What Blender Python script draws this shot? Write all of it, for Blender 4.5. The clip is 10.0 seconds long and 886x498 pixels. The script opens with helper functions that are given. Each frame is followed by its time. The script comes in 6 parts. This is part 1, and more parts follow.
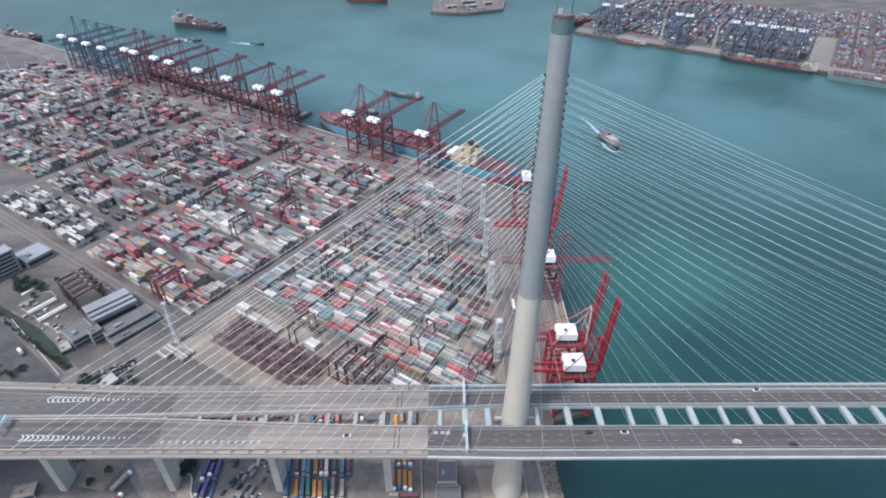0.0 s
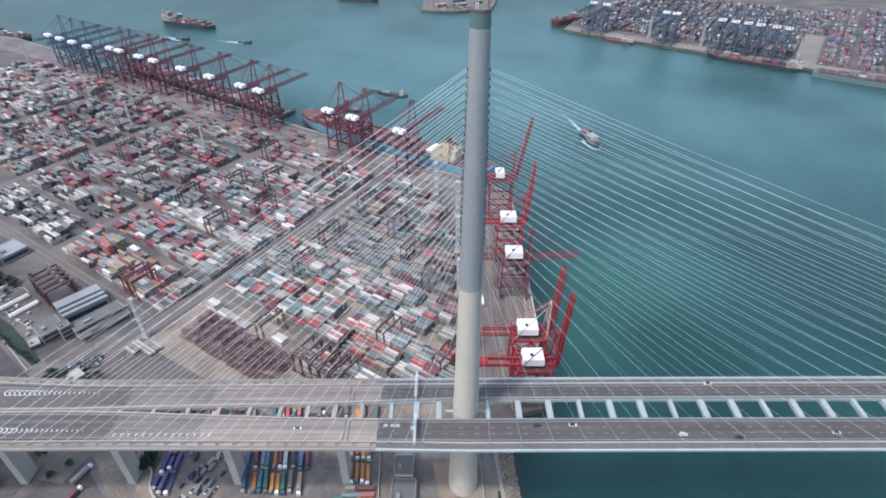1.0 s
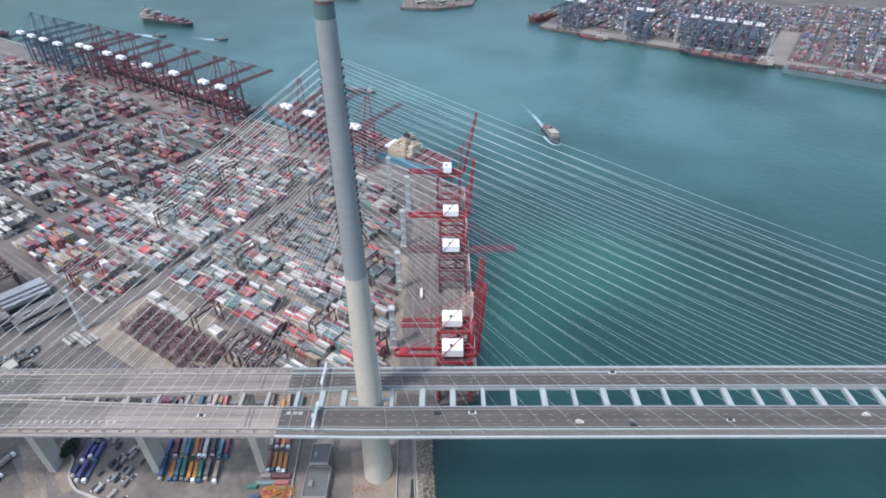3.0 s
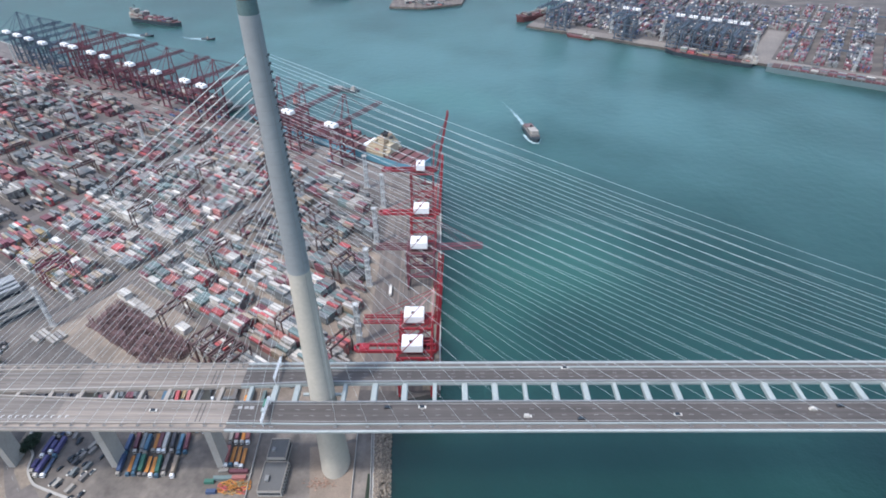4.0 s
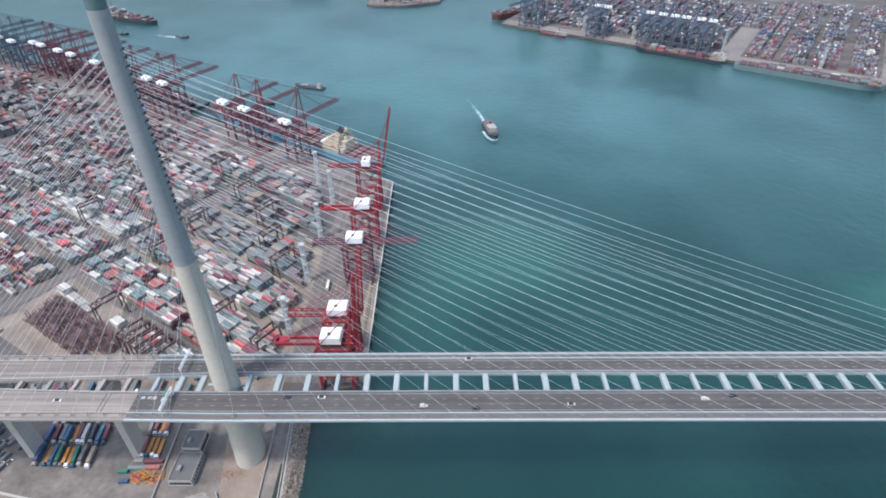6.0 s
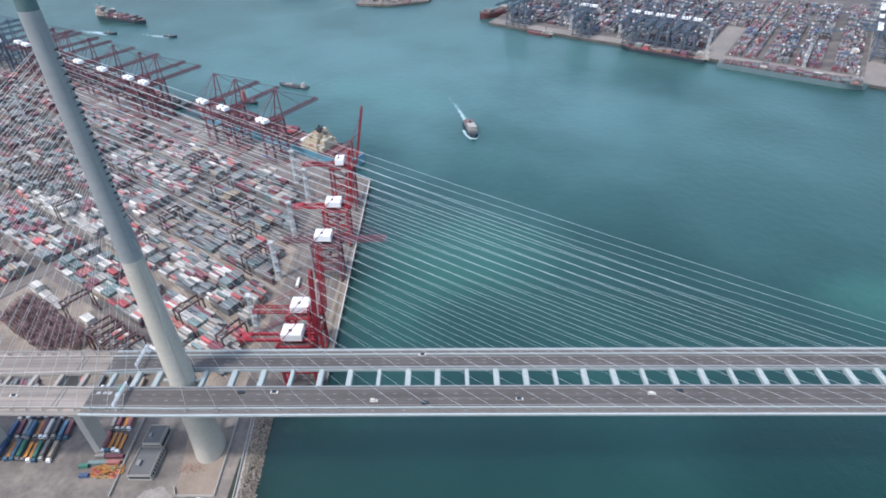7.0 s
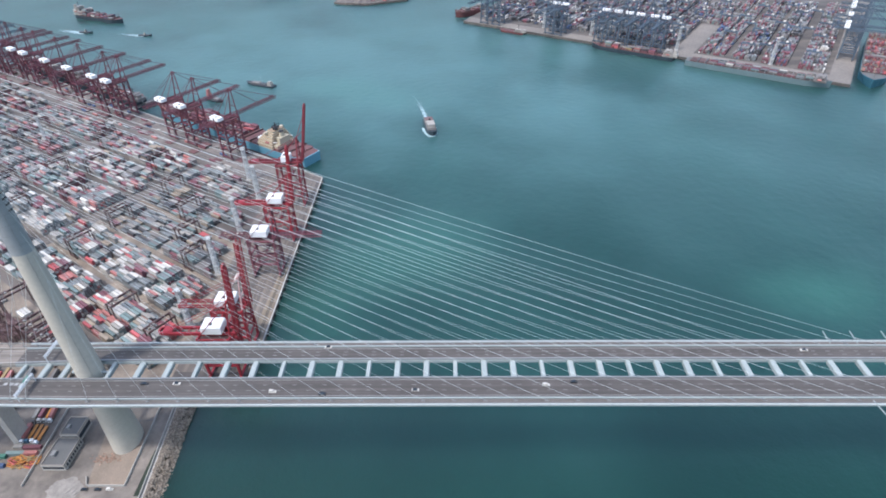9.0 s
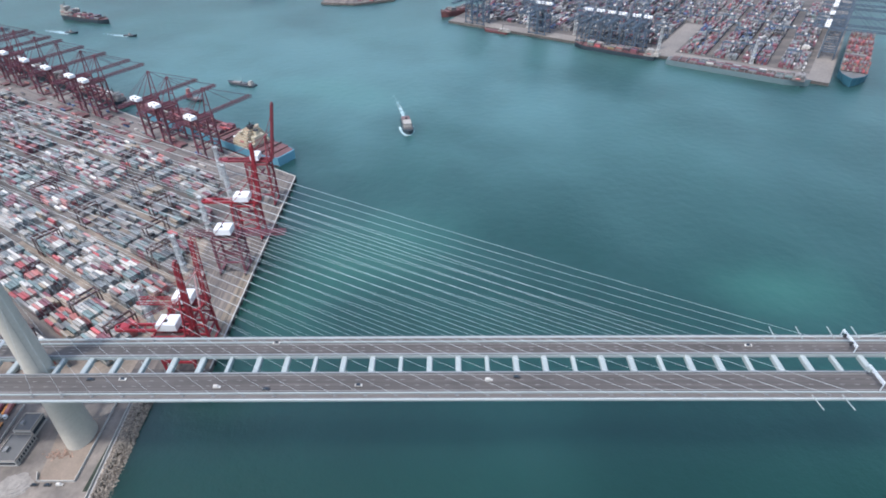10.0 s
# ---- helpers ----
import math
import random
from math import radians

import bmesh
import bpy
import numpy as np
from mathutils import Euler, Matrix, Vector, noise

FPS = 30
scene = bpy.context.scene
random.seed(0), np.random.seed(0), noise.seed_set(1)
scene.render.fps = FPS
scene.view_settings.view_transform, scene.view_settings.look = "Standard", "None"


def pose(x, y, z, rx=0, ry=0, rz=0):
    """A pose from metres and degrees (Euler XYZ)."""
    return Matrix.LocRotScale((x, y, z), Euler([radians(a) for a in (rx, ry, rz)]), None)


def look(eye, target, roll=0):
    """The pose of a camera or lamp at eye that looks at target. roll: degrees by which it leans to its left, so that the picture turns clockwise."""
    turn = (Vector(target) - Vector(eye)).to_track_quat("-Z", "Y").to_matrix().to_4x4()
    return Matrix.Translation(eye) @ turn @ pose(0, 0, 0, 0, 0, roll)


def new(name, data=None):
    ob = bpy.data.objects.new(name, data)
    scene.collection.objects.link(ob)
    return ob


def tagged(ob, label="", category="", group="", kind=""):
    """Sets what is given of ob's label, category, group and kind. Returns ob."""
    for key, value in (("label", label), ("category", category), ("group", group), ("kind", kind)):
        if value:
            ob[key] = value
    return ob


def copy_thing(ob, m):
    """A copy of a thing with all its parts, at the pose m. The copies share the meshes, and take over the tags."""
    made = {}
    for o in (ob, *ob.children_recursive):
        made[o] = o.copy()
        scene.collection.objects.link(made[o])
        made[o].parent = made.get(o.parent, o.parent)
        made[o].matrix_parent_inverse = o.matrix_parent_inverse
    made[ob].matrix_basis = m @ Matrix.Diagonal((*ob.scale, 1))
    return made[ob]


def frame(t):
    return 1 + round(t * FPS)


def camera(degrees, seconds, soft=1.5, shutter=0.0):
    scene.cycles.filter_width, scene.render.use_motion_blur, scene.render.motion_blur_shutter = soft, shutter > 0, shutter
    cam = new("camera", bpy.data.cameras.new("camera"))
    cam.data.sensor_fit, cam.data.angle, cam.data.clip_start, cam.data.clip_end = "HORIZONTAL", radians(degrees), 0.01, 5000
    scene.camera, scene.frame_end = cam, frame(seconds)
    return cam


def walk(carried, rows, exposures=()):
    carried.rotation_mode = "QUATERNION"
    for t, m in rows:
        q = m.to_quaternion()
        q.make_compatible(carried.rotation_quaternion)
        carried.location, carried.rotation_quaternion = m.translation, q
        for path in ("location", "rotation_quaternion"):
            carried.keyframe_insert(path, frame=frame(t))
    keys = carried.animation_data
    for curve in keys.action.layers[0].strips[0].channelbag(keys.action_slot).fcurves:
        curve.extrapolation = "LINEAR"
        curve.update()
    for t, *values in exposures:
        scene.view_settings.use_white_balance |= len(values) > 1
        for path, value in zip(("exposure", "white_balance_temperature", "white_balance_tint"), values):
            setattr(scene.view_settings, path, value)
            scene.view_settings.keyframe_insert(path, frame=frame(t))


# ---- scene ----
cam = camera(76.84, 10.0, soft=1.8)
ROWS = [
    (0.0, -42.4, -206.1, 343.5, 0.00, -35.65, -0.18),
    (0.5, -27.9, -208.0, 343.2, 0.05, -35.68, -0.12),
    (1.0, -13.2, -209.8, 342.9, 0.10, -35.73, -0.08),
    (1.5, 1.5, -211.3, 342.7, 0.14, -35.77, -0.06),
    (2.0, 15.8, -212.8, 342.4, 0.18, -35.82, -0.03),
    (2.5, 29.9, -214.5, 342.3, 0.21, -35.89, 0.00),
    (4.0, 73.2, -219.4, 341.2, 0.24, -35.89, 0.08),
    (4.5, 88.1, -220.6, 340.9, 0.27, -35.90, 0.09),
    (5.0, 103.0, -221.8, 340.8, 0.29, -35.93, 0.10),
    (5.5, 118.0, -223.4, 340.8, 0.28, -35.98, 0.13),
    (7.0, 162.6, -229.4, 342.7, 0.31, -36.13, 0.24),
    (7.5, 177.6, -231.3, 343.1, 0.36, -36.18, 0.27),
    (8.0, 192.9, -232.8, 343.3, 0.40, -36.21, 0.29),
    (8.5, 208.7, -234.2, 343.3, 0.43, -36.23, 0.32),
    (9.0, 224.9, -235.6, 343.3, 0.45, -36.23, 0.38),
    (9.5, 241.8, -236.9, 342.9, 0.45, -36.21, 0.42),
    (10.0, 259.2, -238.7, 342.3, 0.42, -36.19, 0.45),
]
walk(cam, [(t, pose(x, y, z, 90 + pitch, roll, yaw)) for t, x, y, z, yaw, pitch, roll in ROWS],
     ((0.0, 0.58, 6050, 12), (10.0, 0.71, 6050, 12)))

# ---- daylight: a hazy high sun behind the camera and a bright veiled sky ----
SUN_UP, SUN_FROM = 62.0, 233.0  # elevation; compass direction in degrees from +y towards +x
world = bpy.data.worlds.new("sky")
scene.world = world
world.use_nodes = True
wn = world.node_tree.nodes
sky = wn.new("ShaderNodeTexSky")
sky.sky_type, sky.sun_disc = "NISHITA", False
sky.sun_elevation, sky.sun_rotation = radians(SUN_UP), radians(SUN_FROM)
sky.dust_density, sky.air_density = 3.0, 1.4
wn["Background"].inputs["Strength"].default_value = 0.176
world.node_tree.links.new(sky.outputs[0], wn["Background"].inputs["Color"])
lamp = bpy.data.lights.new("sun", "SUN")
lamp.energy, lamp.angle, lamp.color = 1.75, radians(4), (1.0, 0.96, 0.91)
sun_ob = new("sun", lamp)
_e, _a = radians(SUN_UP), radians(SUN_FROM)
sun_way = Vector((math.sin(_a) * math.cos(_e), math.cos(_a) * math.cos(_e), math.sin(_e)))
sun_ob.matrix_world = look(sun_way * 900, (0, 0, 0))


# ---- materials ----
def mat(name, col, rough=0.6, metal=0.0, var=0.18, scale=0.06, fine=1.3, finevar=0.12, bump=0.0, bumpscale=3.0, piece=0.0, single=0.0, ior=1.45):
    """A paint, stone or metal: broad stains, fine grain, and a shift of value from piece to piece."""
    m = bpy.data.materials.new(name)
    m.use_nodes = True
    nt = m.node_tree
    n, l = nt.nodes, nt.links
    bsdf = n["Principled BSDF"]
    bsdf.inputs["Roughness"].default_value = rough
    bsdf.inputs["Metallic"].default_value = metal
    bsdf.inputs["IOR"].default_value = ior
    geo = n.new("ShaderNodeNewGeometry")
    value = None

    def times(a, b):
        t = n.new("ShaderNodeMath")
        t.operation = "MULTIPLY"
        l.new(a, t.inputs[0])
        l.new(b, t.inputs[1])
        return t.outputs[0]

    def spread(src, low, high):
        r = n.new("ShaderNodeMapRange")
        r.inputs["To Min"].default_value, r.inputs["To Max"].default_value = low, high
        l.new(src, r.inputs["Value"])
        return r.outputs[0]

    for s, v, d in ((scale, var, 5), (fine, finevar, 3)):
        t = n.new("ShaderNodeTexNoise")
        t.inputs["Scale"].default_value, t.inputs["Detail"].default_value = s, d
        l.new(geo.outputs["Position"], t.inputs["Vector"])
        r = spread(t.outputs["Fac"], 1 - 2 * v, 1 + 2 * v)
        value = r if value is None else times(value, r)
    if piece:
        value = times(value, spread(geo.outputs["Random Per Island"], 1 - piece, 1 + piece))
    if single:
        info = n.new("ShaderNodeObjectInfo")
        value = times(value, spread(info.outputs["Random"], 1 - single, 1 + single))
    mix = n.new("ShaderNodeVectorMath")
    mix.operation = "SCALE"
    mix.inputs[0].default_value = col
    l.new(value, mix.inputs["Scale"])
    l.new(mix.outputs[0], bsdf.inputs["Base Color"])
    if bump:
        t = n.new("ShaderNodeTexNoise")
        t.inputs["Scale"].default_value, t.inputs["Detail"].default_value = bumpscale, 4
        l.new(geo.outputs["Position"], t.inputs["Vector"])
        b = n.new("ShaderNodeBump")
        b.inputs["Strength"].default_value, b.inputs["Distance"].default_value = bump, 0.3
        l.new(t.outputs["Fac"], b.inputs["Height"])
        l.new(b.outputs[0], bsdf.inputs["Normal"])
    return m


def ramp_mat(name, stops, scale, rough, detail=5, bump=0.0, bumpscale=1.0, ior=1.45, stretch=(1, 1, 1), second=0.0, turn=33):
    """A broad surface whose colour wanders between several tones."""
    m = bpy.data.materials.new(name)
    m.use_nodes = True
    n, l = m.node_tree.nodes, m.node_tree.links
    bsdf = n["Principled BSDF"]
    bsdf.inputs["Roughness"].default_value, bsdf.inputs["IOR"].default_value = rough, ior
    geo = n.new("ShaderNodeNewGeometry")
    mp = n.new("ShaderNodeMapping")
    mp.inputs["Scale"].default_value = stretch
    mp.inputs["Rotation"].default_value = (0, 0, radians(turn))
    l.new(geo.outputs["Position"], mp.inputs["Vector"])
    t = n.new("ShaderNodeTexNoise")
    t.inputs["Scale"].default_value, t.inputs["Detail"].default_value = scale, detail
    l.new(mp.outputs[0], t.inputs["Vector"])
    r = n.new("ShaderNodeValToRGB")
    while len(r.color_ramp.elements) < len(stops):
        r.color_ramp.elements.new(0.5)
    for el, (p, c) in zip(r.color_ramp.elements, stops):
        el.position, el.color = p, (*c, 1)
    l.new(t.outputs["Fac"], r.inputs["Fac"])
    out = r.outputs["Color"]
    if second:
        t2 = n.new("ShaderNodeTexNoise")
        t2.inputs["Scale"].default_value, t2.inputs["Detail"].default_value = second, 6
        l.new(geo.outputs["Position"], t2.inputs["Vector"])
        mr = n.new("ShaderNodeMapRange")
        mr.inputs["To Min"].default_value, mr.inputs["To Max"].default_value = 0.62, 1.38
        l.new(t2.outputs["Fac"], mr.inputs["Value"])
        sc = n.new("ShaderNodeVectorMath")
        sc.operation = "SCALE"
        l.new(out, sc.inputs[0])
        l.new(mr.outputs[0], sc.inputs["Scale"])
        out = sc.outputs[0]
    l.new(out, bsdf.inputs["Base Color"])
    if bump:
        prev = None
        for s, d in ((bumpscale, 0.35), (bumpscale * 0.17, 1.2)):
            tb = n.new("ShaderNodeTexNoise")
            tb.inputs["Scale"].default_value, tb.inputs["Detail"].default_value = s, 4
            l.new(geo.outputs["Position"], tb.inputs["Vector"])
            b = n.new("ShaderNodeBump")
            b.inputs["Strength"].default_value, b.inputs["Distance"].default_value = bump, d
            l.new(tb.outputs["Fac"], b.inputs["Height"])
            if prev:
                l.new(prev, b.inputs["Normal"])
            prev = b.outputs[0]
        l.new(prev, bsdf.inputs["Normal"])
    return m


M = {}
M["water"] = ramp_mat("sea_water", [(0.30, (0.005, 0.034, 0.0295)), (0.48, (0.007, 0.041, 0.0355)), (0.58, (0.0105, 0.052, 0.045)), (0.72, (0.016, 0.063, 0.0555))], 0.0042, 0.36, 4, 0.48, 0.5, 1.5, (1.0, 0.6, 1))


def silt_haze_tones(material, plumes, colour):
    """Drifting silt, painted far haze and darker tones: ragged oval clouds (x, y, half length, half width, turn,
    strength) in the water's colour.
    """
    n, l = material.node_tree.nodes, material.node_tree.links
    bsdf = n["Principled BSDF"]
    now = bsdf.inputs["Base Color"].links[0].from_socket
    geo = n.new("ShaderNodeNewGeometry")
    wob = n.new("ShaderNodeTexNoise")
    wob.inputs["Scale"].default_value, wob.inputs["Detail"].default_value = 0.006, 3
    l.new(geo.outputs["Position"], wob.inputs["Vector"])
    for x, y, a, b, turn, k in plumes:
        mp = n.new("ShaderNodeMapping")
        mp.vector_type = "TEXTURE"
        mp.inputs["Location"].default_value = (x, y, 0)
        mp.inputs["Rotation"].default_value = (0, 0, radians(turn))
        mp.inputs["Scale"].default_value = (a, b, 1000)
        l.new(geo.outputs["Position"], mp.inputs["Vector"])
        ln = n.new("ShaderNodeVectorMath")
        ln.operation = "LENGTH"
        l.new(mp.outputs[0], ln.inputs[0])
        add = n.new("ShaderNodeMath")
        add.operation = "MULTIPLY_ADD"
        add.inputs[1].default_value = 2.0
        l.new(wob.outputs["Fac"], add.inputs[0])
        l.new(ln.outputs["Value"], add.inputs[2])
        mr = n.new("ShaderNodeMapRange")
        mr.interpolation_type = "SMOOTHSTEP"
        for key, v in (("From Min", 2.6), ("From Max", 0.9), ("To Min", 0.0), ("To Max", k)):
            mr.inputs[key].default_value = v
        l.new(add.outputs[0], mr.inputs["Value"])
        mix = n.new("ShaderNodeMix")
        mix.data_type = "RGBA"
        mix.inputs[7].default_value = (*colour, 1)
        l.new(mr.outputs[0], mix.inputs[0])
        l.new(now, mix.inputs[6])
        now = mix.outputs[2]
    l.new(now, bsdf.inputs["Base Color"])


# Broad pale silt; its greyed blue also paints distance haze into the water.
silt_haze_tones(M["water"], ((70, 745, 420, 230, -20, 0.66), (500, 480, 620, 260, -6, 0.32), (300, 980, 1000, 380, 0, 0.54)), (0.066, 0.150, 0.150))
silt_haze_tones(M["water"], ((60, 690, 130, 60, -20, 0.22), (572, 166, 66, 42, 8, 0.36), (165, 215, 100, 62, 20, 0.3), (90, 120, 60, 80, 0, 0.28), (600, -20, 60, 26, 0, 0.10)), (0.042, 0.155, 0.118))
# One broad area of darker water below and before the bridge.
silt_haze_tones(M["water"], ((320, -70, 260, 75, 0, 0.6),), (0.004, 0.026, 0.025))
M["water"].node_tree.nodes["Principled BSDF"].subsurface_method = "BURLEY"
for _key, _v in (("Subsurface Weight", 1.0), ("Subsurface Radius", (1, 1, 1)), ("Subsurface Scale", 110.0)):
    M["water"].node_tree.nodes["Principled BSDF"].inputs[_key].default_value = _v
M["yard"] = ramp_mat("worn_yard_concrete", [(0.3, (0.064, 0.058, 0.055)), (0.5, (0.095, 0.085, 0.078)), (0.7, (0.144, 0.125, 0.109))], 0.016, 0.85, 6, 0, 1, 1.45, (1, 2.2, 1), 0.35)
M["quay"] = ramp_mat("quay_apron_concrete", [(0.3, (0.088, 0.076, 0.070)), (0.5, (0.124, 0.107, 0.096)), (0.72, (0.184, 0.157, 0.132))], 0.22, 0.85, 5, 0, 1, 1.45, (1, 0.05, 1), 0.05, 0)
M["farquay"] = ramp_mat("far_quay_concrete", [(0.3, (0.145, 0.131, 0.119)), (0.7, (0.225, 0.20, 0.173))], 0.012, 0.85, 5, 0, 1, 1.45, (1, 1, 1), 0.2)
M["asphalt"] = ramp_mat("dark_asphalt", [(0.3, (0.062, 0.056, 0.052)), (0.55, (0.080, 0.072, 0.067)), (0.75, (0.108, 0.096, 0.088))], 0.55, 0.85, 4, stretch=(0.02, 1, 1), second=0.05, turn=0)
M["oldroad"] = ramp_mat("pale_worn_road", [(0.3, (0.129, 0.112, 0.097)), (0.5, (0.196, 0.170, 0.146)), (0.72, (0.294, 0.252, 0.210))], 0.5, 0.85, 4, stretch=(0.02, 1, 1), second=0.03, turn=0)
# Approach road tones, darker in two steps towards the left end.
M["blendroad"] = ramp_mat("half_grey_road", [(0.3, (0.099, 0.089, 0.080)), (0.5, (0.148, 0.131, 0.115)), (0.72, (0.216, 0.189, 0.162))], 0.5, 0.85, 4, stretch=(0.02, 1, 1), second=0.03, turn=0)
M["midroad"] = ramp_mat("dark_grey_road", [(0.3, (0.066, 0.061, 0.057)), (0.5, (0.091, 0.083, 0.076)), (0.72, (0.132, 0.119, 0.106))], 0.5, 0.85, 4, stretch=(0.02, 1, 1), second=0.03, turn=0)
M["tan_ground"] = ramp_mat("tan_bare_ground", [(0.3, (0.130, 0.109, 0.090)), (0.5, (0.196, 0.163, 0.131)), (0.72, (0.280, 0.231, 0.18))], 0.05, 0.9, 6, second=0.4)
M["pale_yard"] = ramp_mat("pale_truck_park_ground", [(0.3, (0.112, 0.099, 0.088)), (0.5, (0.158, 0.139, 0.121)), (0.72, (0.225, 0.195, 0.166))], 0.06, 0.9, 6, second=0.3)
M["rack"] = mat("weathered_rack_steel", (0.185, 0.118, 0.118), 0.7, var=0.25, scale=0.15, single=0.35)
M["dark_road"] = mat("dark_trunk_asphalt", (0.060, 0.057, 0.057), 0.85, var=0.3, scale=0.03, fine=0.6)
M["depot_ground"] = ramp_mat("stained_depot_ground", [(0.3, (0.049, 0.047, 0.045)), (0.5, (0.080, 0.073, 0.069)), (0.7, (0.129, 0.114, 0.102))], 0.03, 0.88, 7, second=0.3)
M["sandy"] = ramp_mat("sandy_quay_strip", [(0.3, (0.135, 0.112, 0.088)), (0.5, (0.185, 0.152, 0.115)), (0.72, (0.26, 0.212, 0.158))], 0.12, 0.9, 5, stretch=(1, 0.15, 1), second=0.2, turn=0)
M["lane"] = mat("access_road_asphalt", (0.122, 0.108, 0.098), 0.85, var=0.16, scale=0.04, fine=0.7)
M["service"] = mat("service_strip_surfacing", (0.122, 0.110, 0.101), 0.85, var=0.14, scale=0.05, fine=0.7)
M["fresh_line"] = mat("fresh_marking_paint", (0.50, 0.50, 0.485), 0.7, var=0.15, scale=0.3)
M["white_line"] = mat("road_marking_paint", (0.27, 0.27, 0.262), 0.7, var=0.2, scale=0.3)
M["concrete"] = mat("grey_concrete", (0.371, 0.355, 0.323), 0.8, var=0.10, scale=0.05, fine=0.6, finevar=0.08, bump=0.1)
M["pale_concrete"] = mat("tower_concrete", (0.438, 0.408, 0.345), 0.75, var=0.09, scale=0.035, fine=0.5, finevar=0.06, bump=0.06)
M["skin"] = mat("blasted_steel_skin", (0.275, 0.295, 0.30), 0.45, 0.15, var=0.06, scale=0.05, fine=0.4, finevar=0.05)
M["glass_crown"] = mat("green_crown_glass", (0.10, 0.155, 0.155), 0.15, 0.0, var=0.05)
M["bronze"] = mat("weathered_bronze_rim", (0.115, 0.078, 0.060), 0.6, 0.2, var=0.15, scale=0.3)
M["deck_concrete"] = mat("weathered_deck_concrete", (0.299, 0.272, 0.239), 0.8, var=0.12, scale=0.04, fine=0.5, finevar=0.08)
M["apron"] = ramp_mat("oil_stained_apron", [(0.3, (0.098, 0.088, 0.084)), (0.55, (0.144, 0.128, 0.118)), (0.75, (0.196, 0.172, 0.154))], 0.02, 0.85, 6, second=0.25)
M["gantry_white"] = mat("gantry_white_paint", (0.60, 0.64, 0.66), 0.5, var=0.05)
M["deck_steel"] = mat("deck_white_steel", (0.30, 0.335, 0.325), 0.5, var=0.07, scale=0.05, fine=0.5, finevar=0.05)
# Lighter copy of the deck white: the sunlit edge is put into the colour.
M["edge_sunlit"] = mat("edge_beam_sunlit_white", (0.43, 0.465, 0.458), 0.5, var=0.08, scale=0.1)
M["grey_steel"] = mat("parapet_grey_steel", (0.22, 0.226, 0.226), 0.5, 0.2, var=0.1, scale=0.1)
M["stay"] = mat("stay_white_sheath", (0.58, 0.63, 0.62), 0.4, var=0.04)
M["dark"] = mat("dark_rubber_and_iron", (0.03, 0.03, 0.033), 0.6)
M["red"] = mat("crane_red_paint", (0.26, 0.024, 0.034), 0.5, var=0.14, scale=0.12, single=0.12)
# Crane red toned down in its colour for haze at the quay corner.
M["hazy_red"] = mat("half_hazed_crane_red", (0.20, 0.036, 0.046), 0.55, var=0.15, scale=0.12)
M["faded_pink"] = mat("sun_faded_crane_paint", (0.42, 0.27, 0.26), 0.6, var=0.15, scale=0.12)
# Same crane red again, with stronger distance haze painted into the colour.
M["dullred"] = mat("hazed_crane_red", (0.145, 0.048, 0.062), 0.6, var=0.16, scale=0.1, single=0.15)
M["rust"] = mat("dark_maroon_paint", (0.088, 0.052, 0.050), 0.7, var=0.25, scale=0.15, single=0.2, piece=0.25)
# Dark crane blue, lightened and greyed in its colour to include distance haze.
M["navy"] = mat("crane_hazed_blue", (0.080, 0.110, 0.145), 0.6, var=0.14, single=0.15)
M["house_white"] = mat("machinery_house_white", (0.80, 0.80, 0.79), 0.5, var=0.05, fine=0.8, finevar=0.04)
M["mast"] = mat("galvanised_mast", (0.47, 0.485, 0.48), 0.5, 0.2, var=0.1)
M["rock"] = mat("revetment_rock", (0.225, 0.19, 0.152), 0.9, var=0.15, scale=0.4, piece=0.45, bump=0.3)
M["grass"] = mat("rough_grass", (0.024, 0.034, 0.024), 0.95, var=0.3, scale=0.12, fine=1.5, finevar=0.25, bump=0.4)
M["leaf"] = mat("tree_leaves", (0.026, 0.046, 0.028), 0.8, var=0.25, scale=0.3, piece=0.4)
M["bark"] = mat("bark", (0.11, 0.085, 0.06), 0.9)
M["roof_metal"] = mat("ribbed_roof_metal", (0.275, 0.285, 0.29), 0.45, 0.2, var=0.08, scale=0.1)
M["roof_dark"] = mat("dark_flat_roof", (0.115, 0.116, 0.114), 0.8, var=0.15)
M["facade"] = mat("painted_facade", (0.21, 0.212, 0.21), 0.7, var=0.18)
M["window"] = mat("window_band_glass", (0.03, 0.04, 0.05), 0.12)
M["blue_hull"] = mat("ship_sky_blue_hull", (0.115, 0.27, 0.345), 0.5, var=0.08)
M["black_hull"] = mat("ship_dark_hull", (0.030, 0.045, 0.056), 0.5, var=0.12)
M["teal_hull"] = mat("ship_deep_teal_hull", (0.035, 0.115, 0.155), 0.5, var=0.1)
M["grey_hull"] = mat("ship_grey_green_hull", (0.12, 0.17, 0.18), 0.5, var=0.08)
M["red_hull"] = mat("ship_boot_red", (0.12, 0.045, 0.045), 0.6)
M["hatch"] = mat("hatch_cover_oxide", (0.125, 0.062, 0.062), 0.7, var=0.18, piece=0.25)
M["deck_brown"] = mat("oxide_deck_paint", (0.30, 0.22, 0.15), 0.7, var=0.15)
M["tan"] = mat("ship_buff_paint", (0.44, 0.39, 0.29), 0.5, var=0.06)
M["foam"] = mat("sea_foam", (0.34, 0.45, 0.47), 0.6, var=0.35, scale=0.12, fine=0.5, finevar=0.3)
M["orange"] = mat("chassis_orange", (0.50, 0.21, 0.05), 0.55, single=0.2)
M["clay"] = mat("paved_clay_ground", (0.227, 0.182, 0.143), 0.9, var=0.16, scale=0.08)
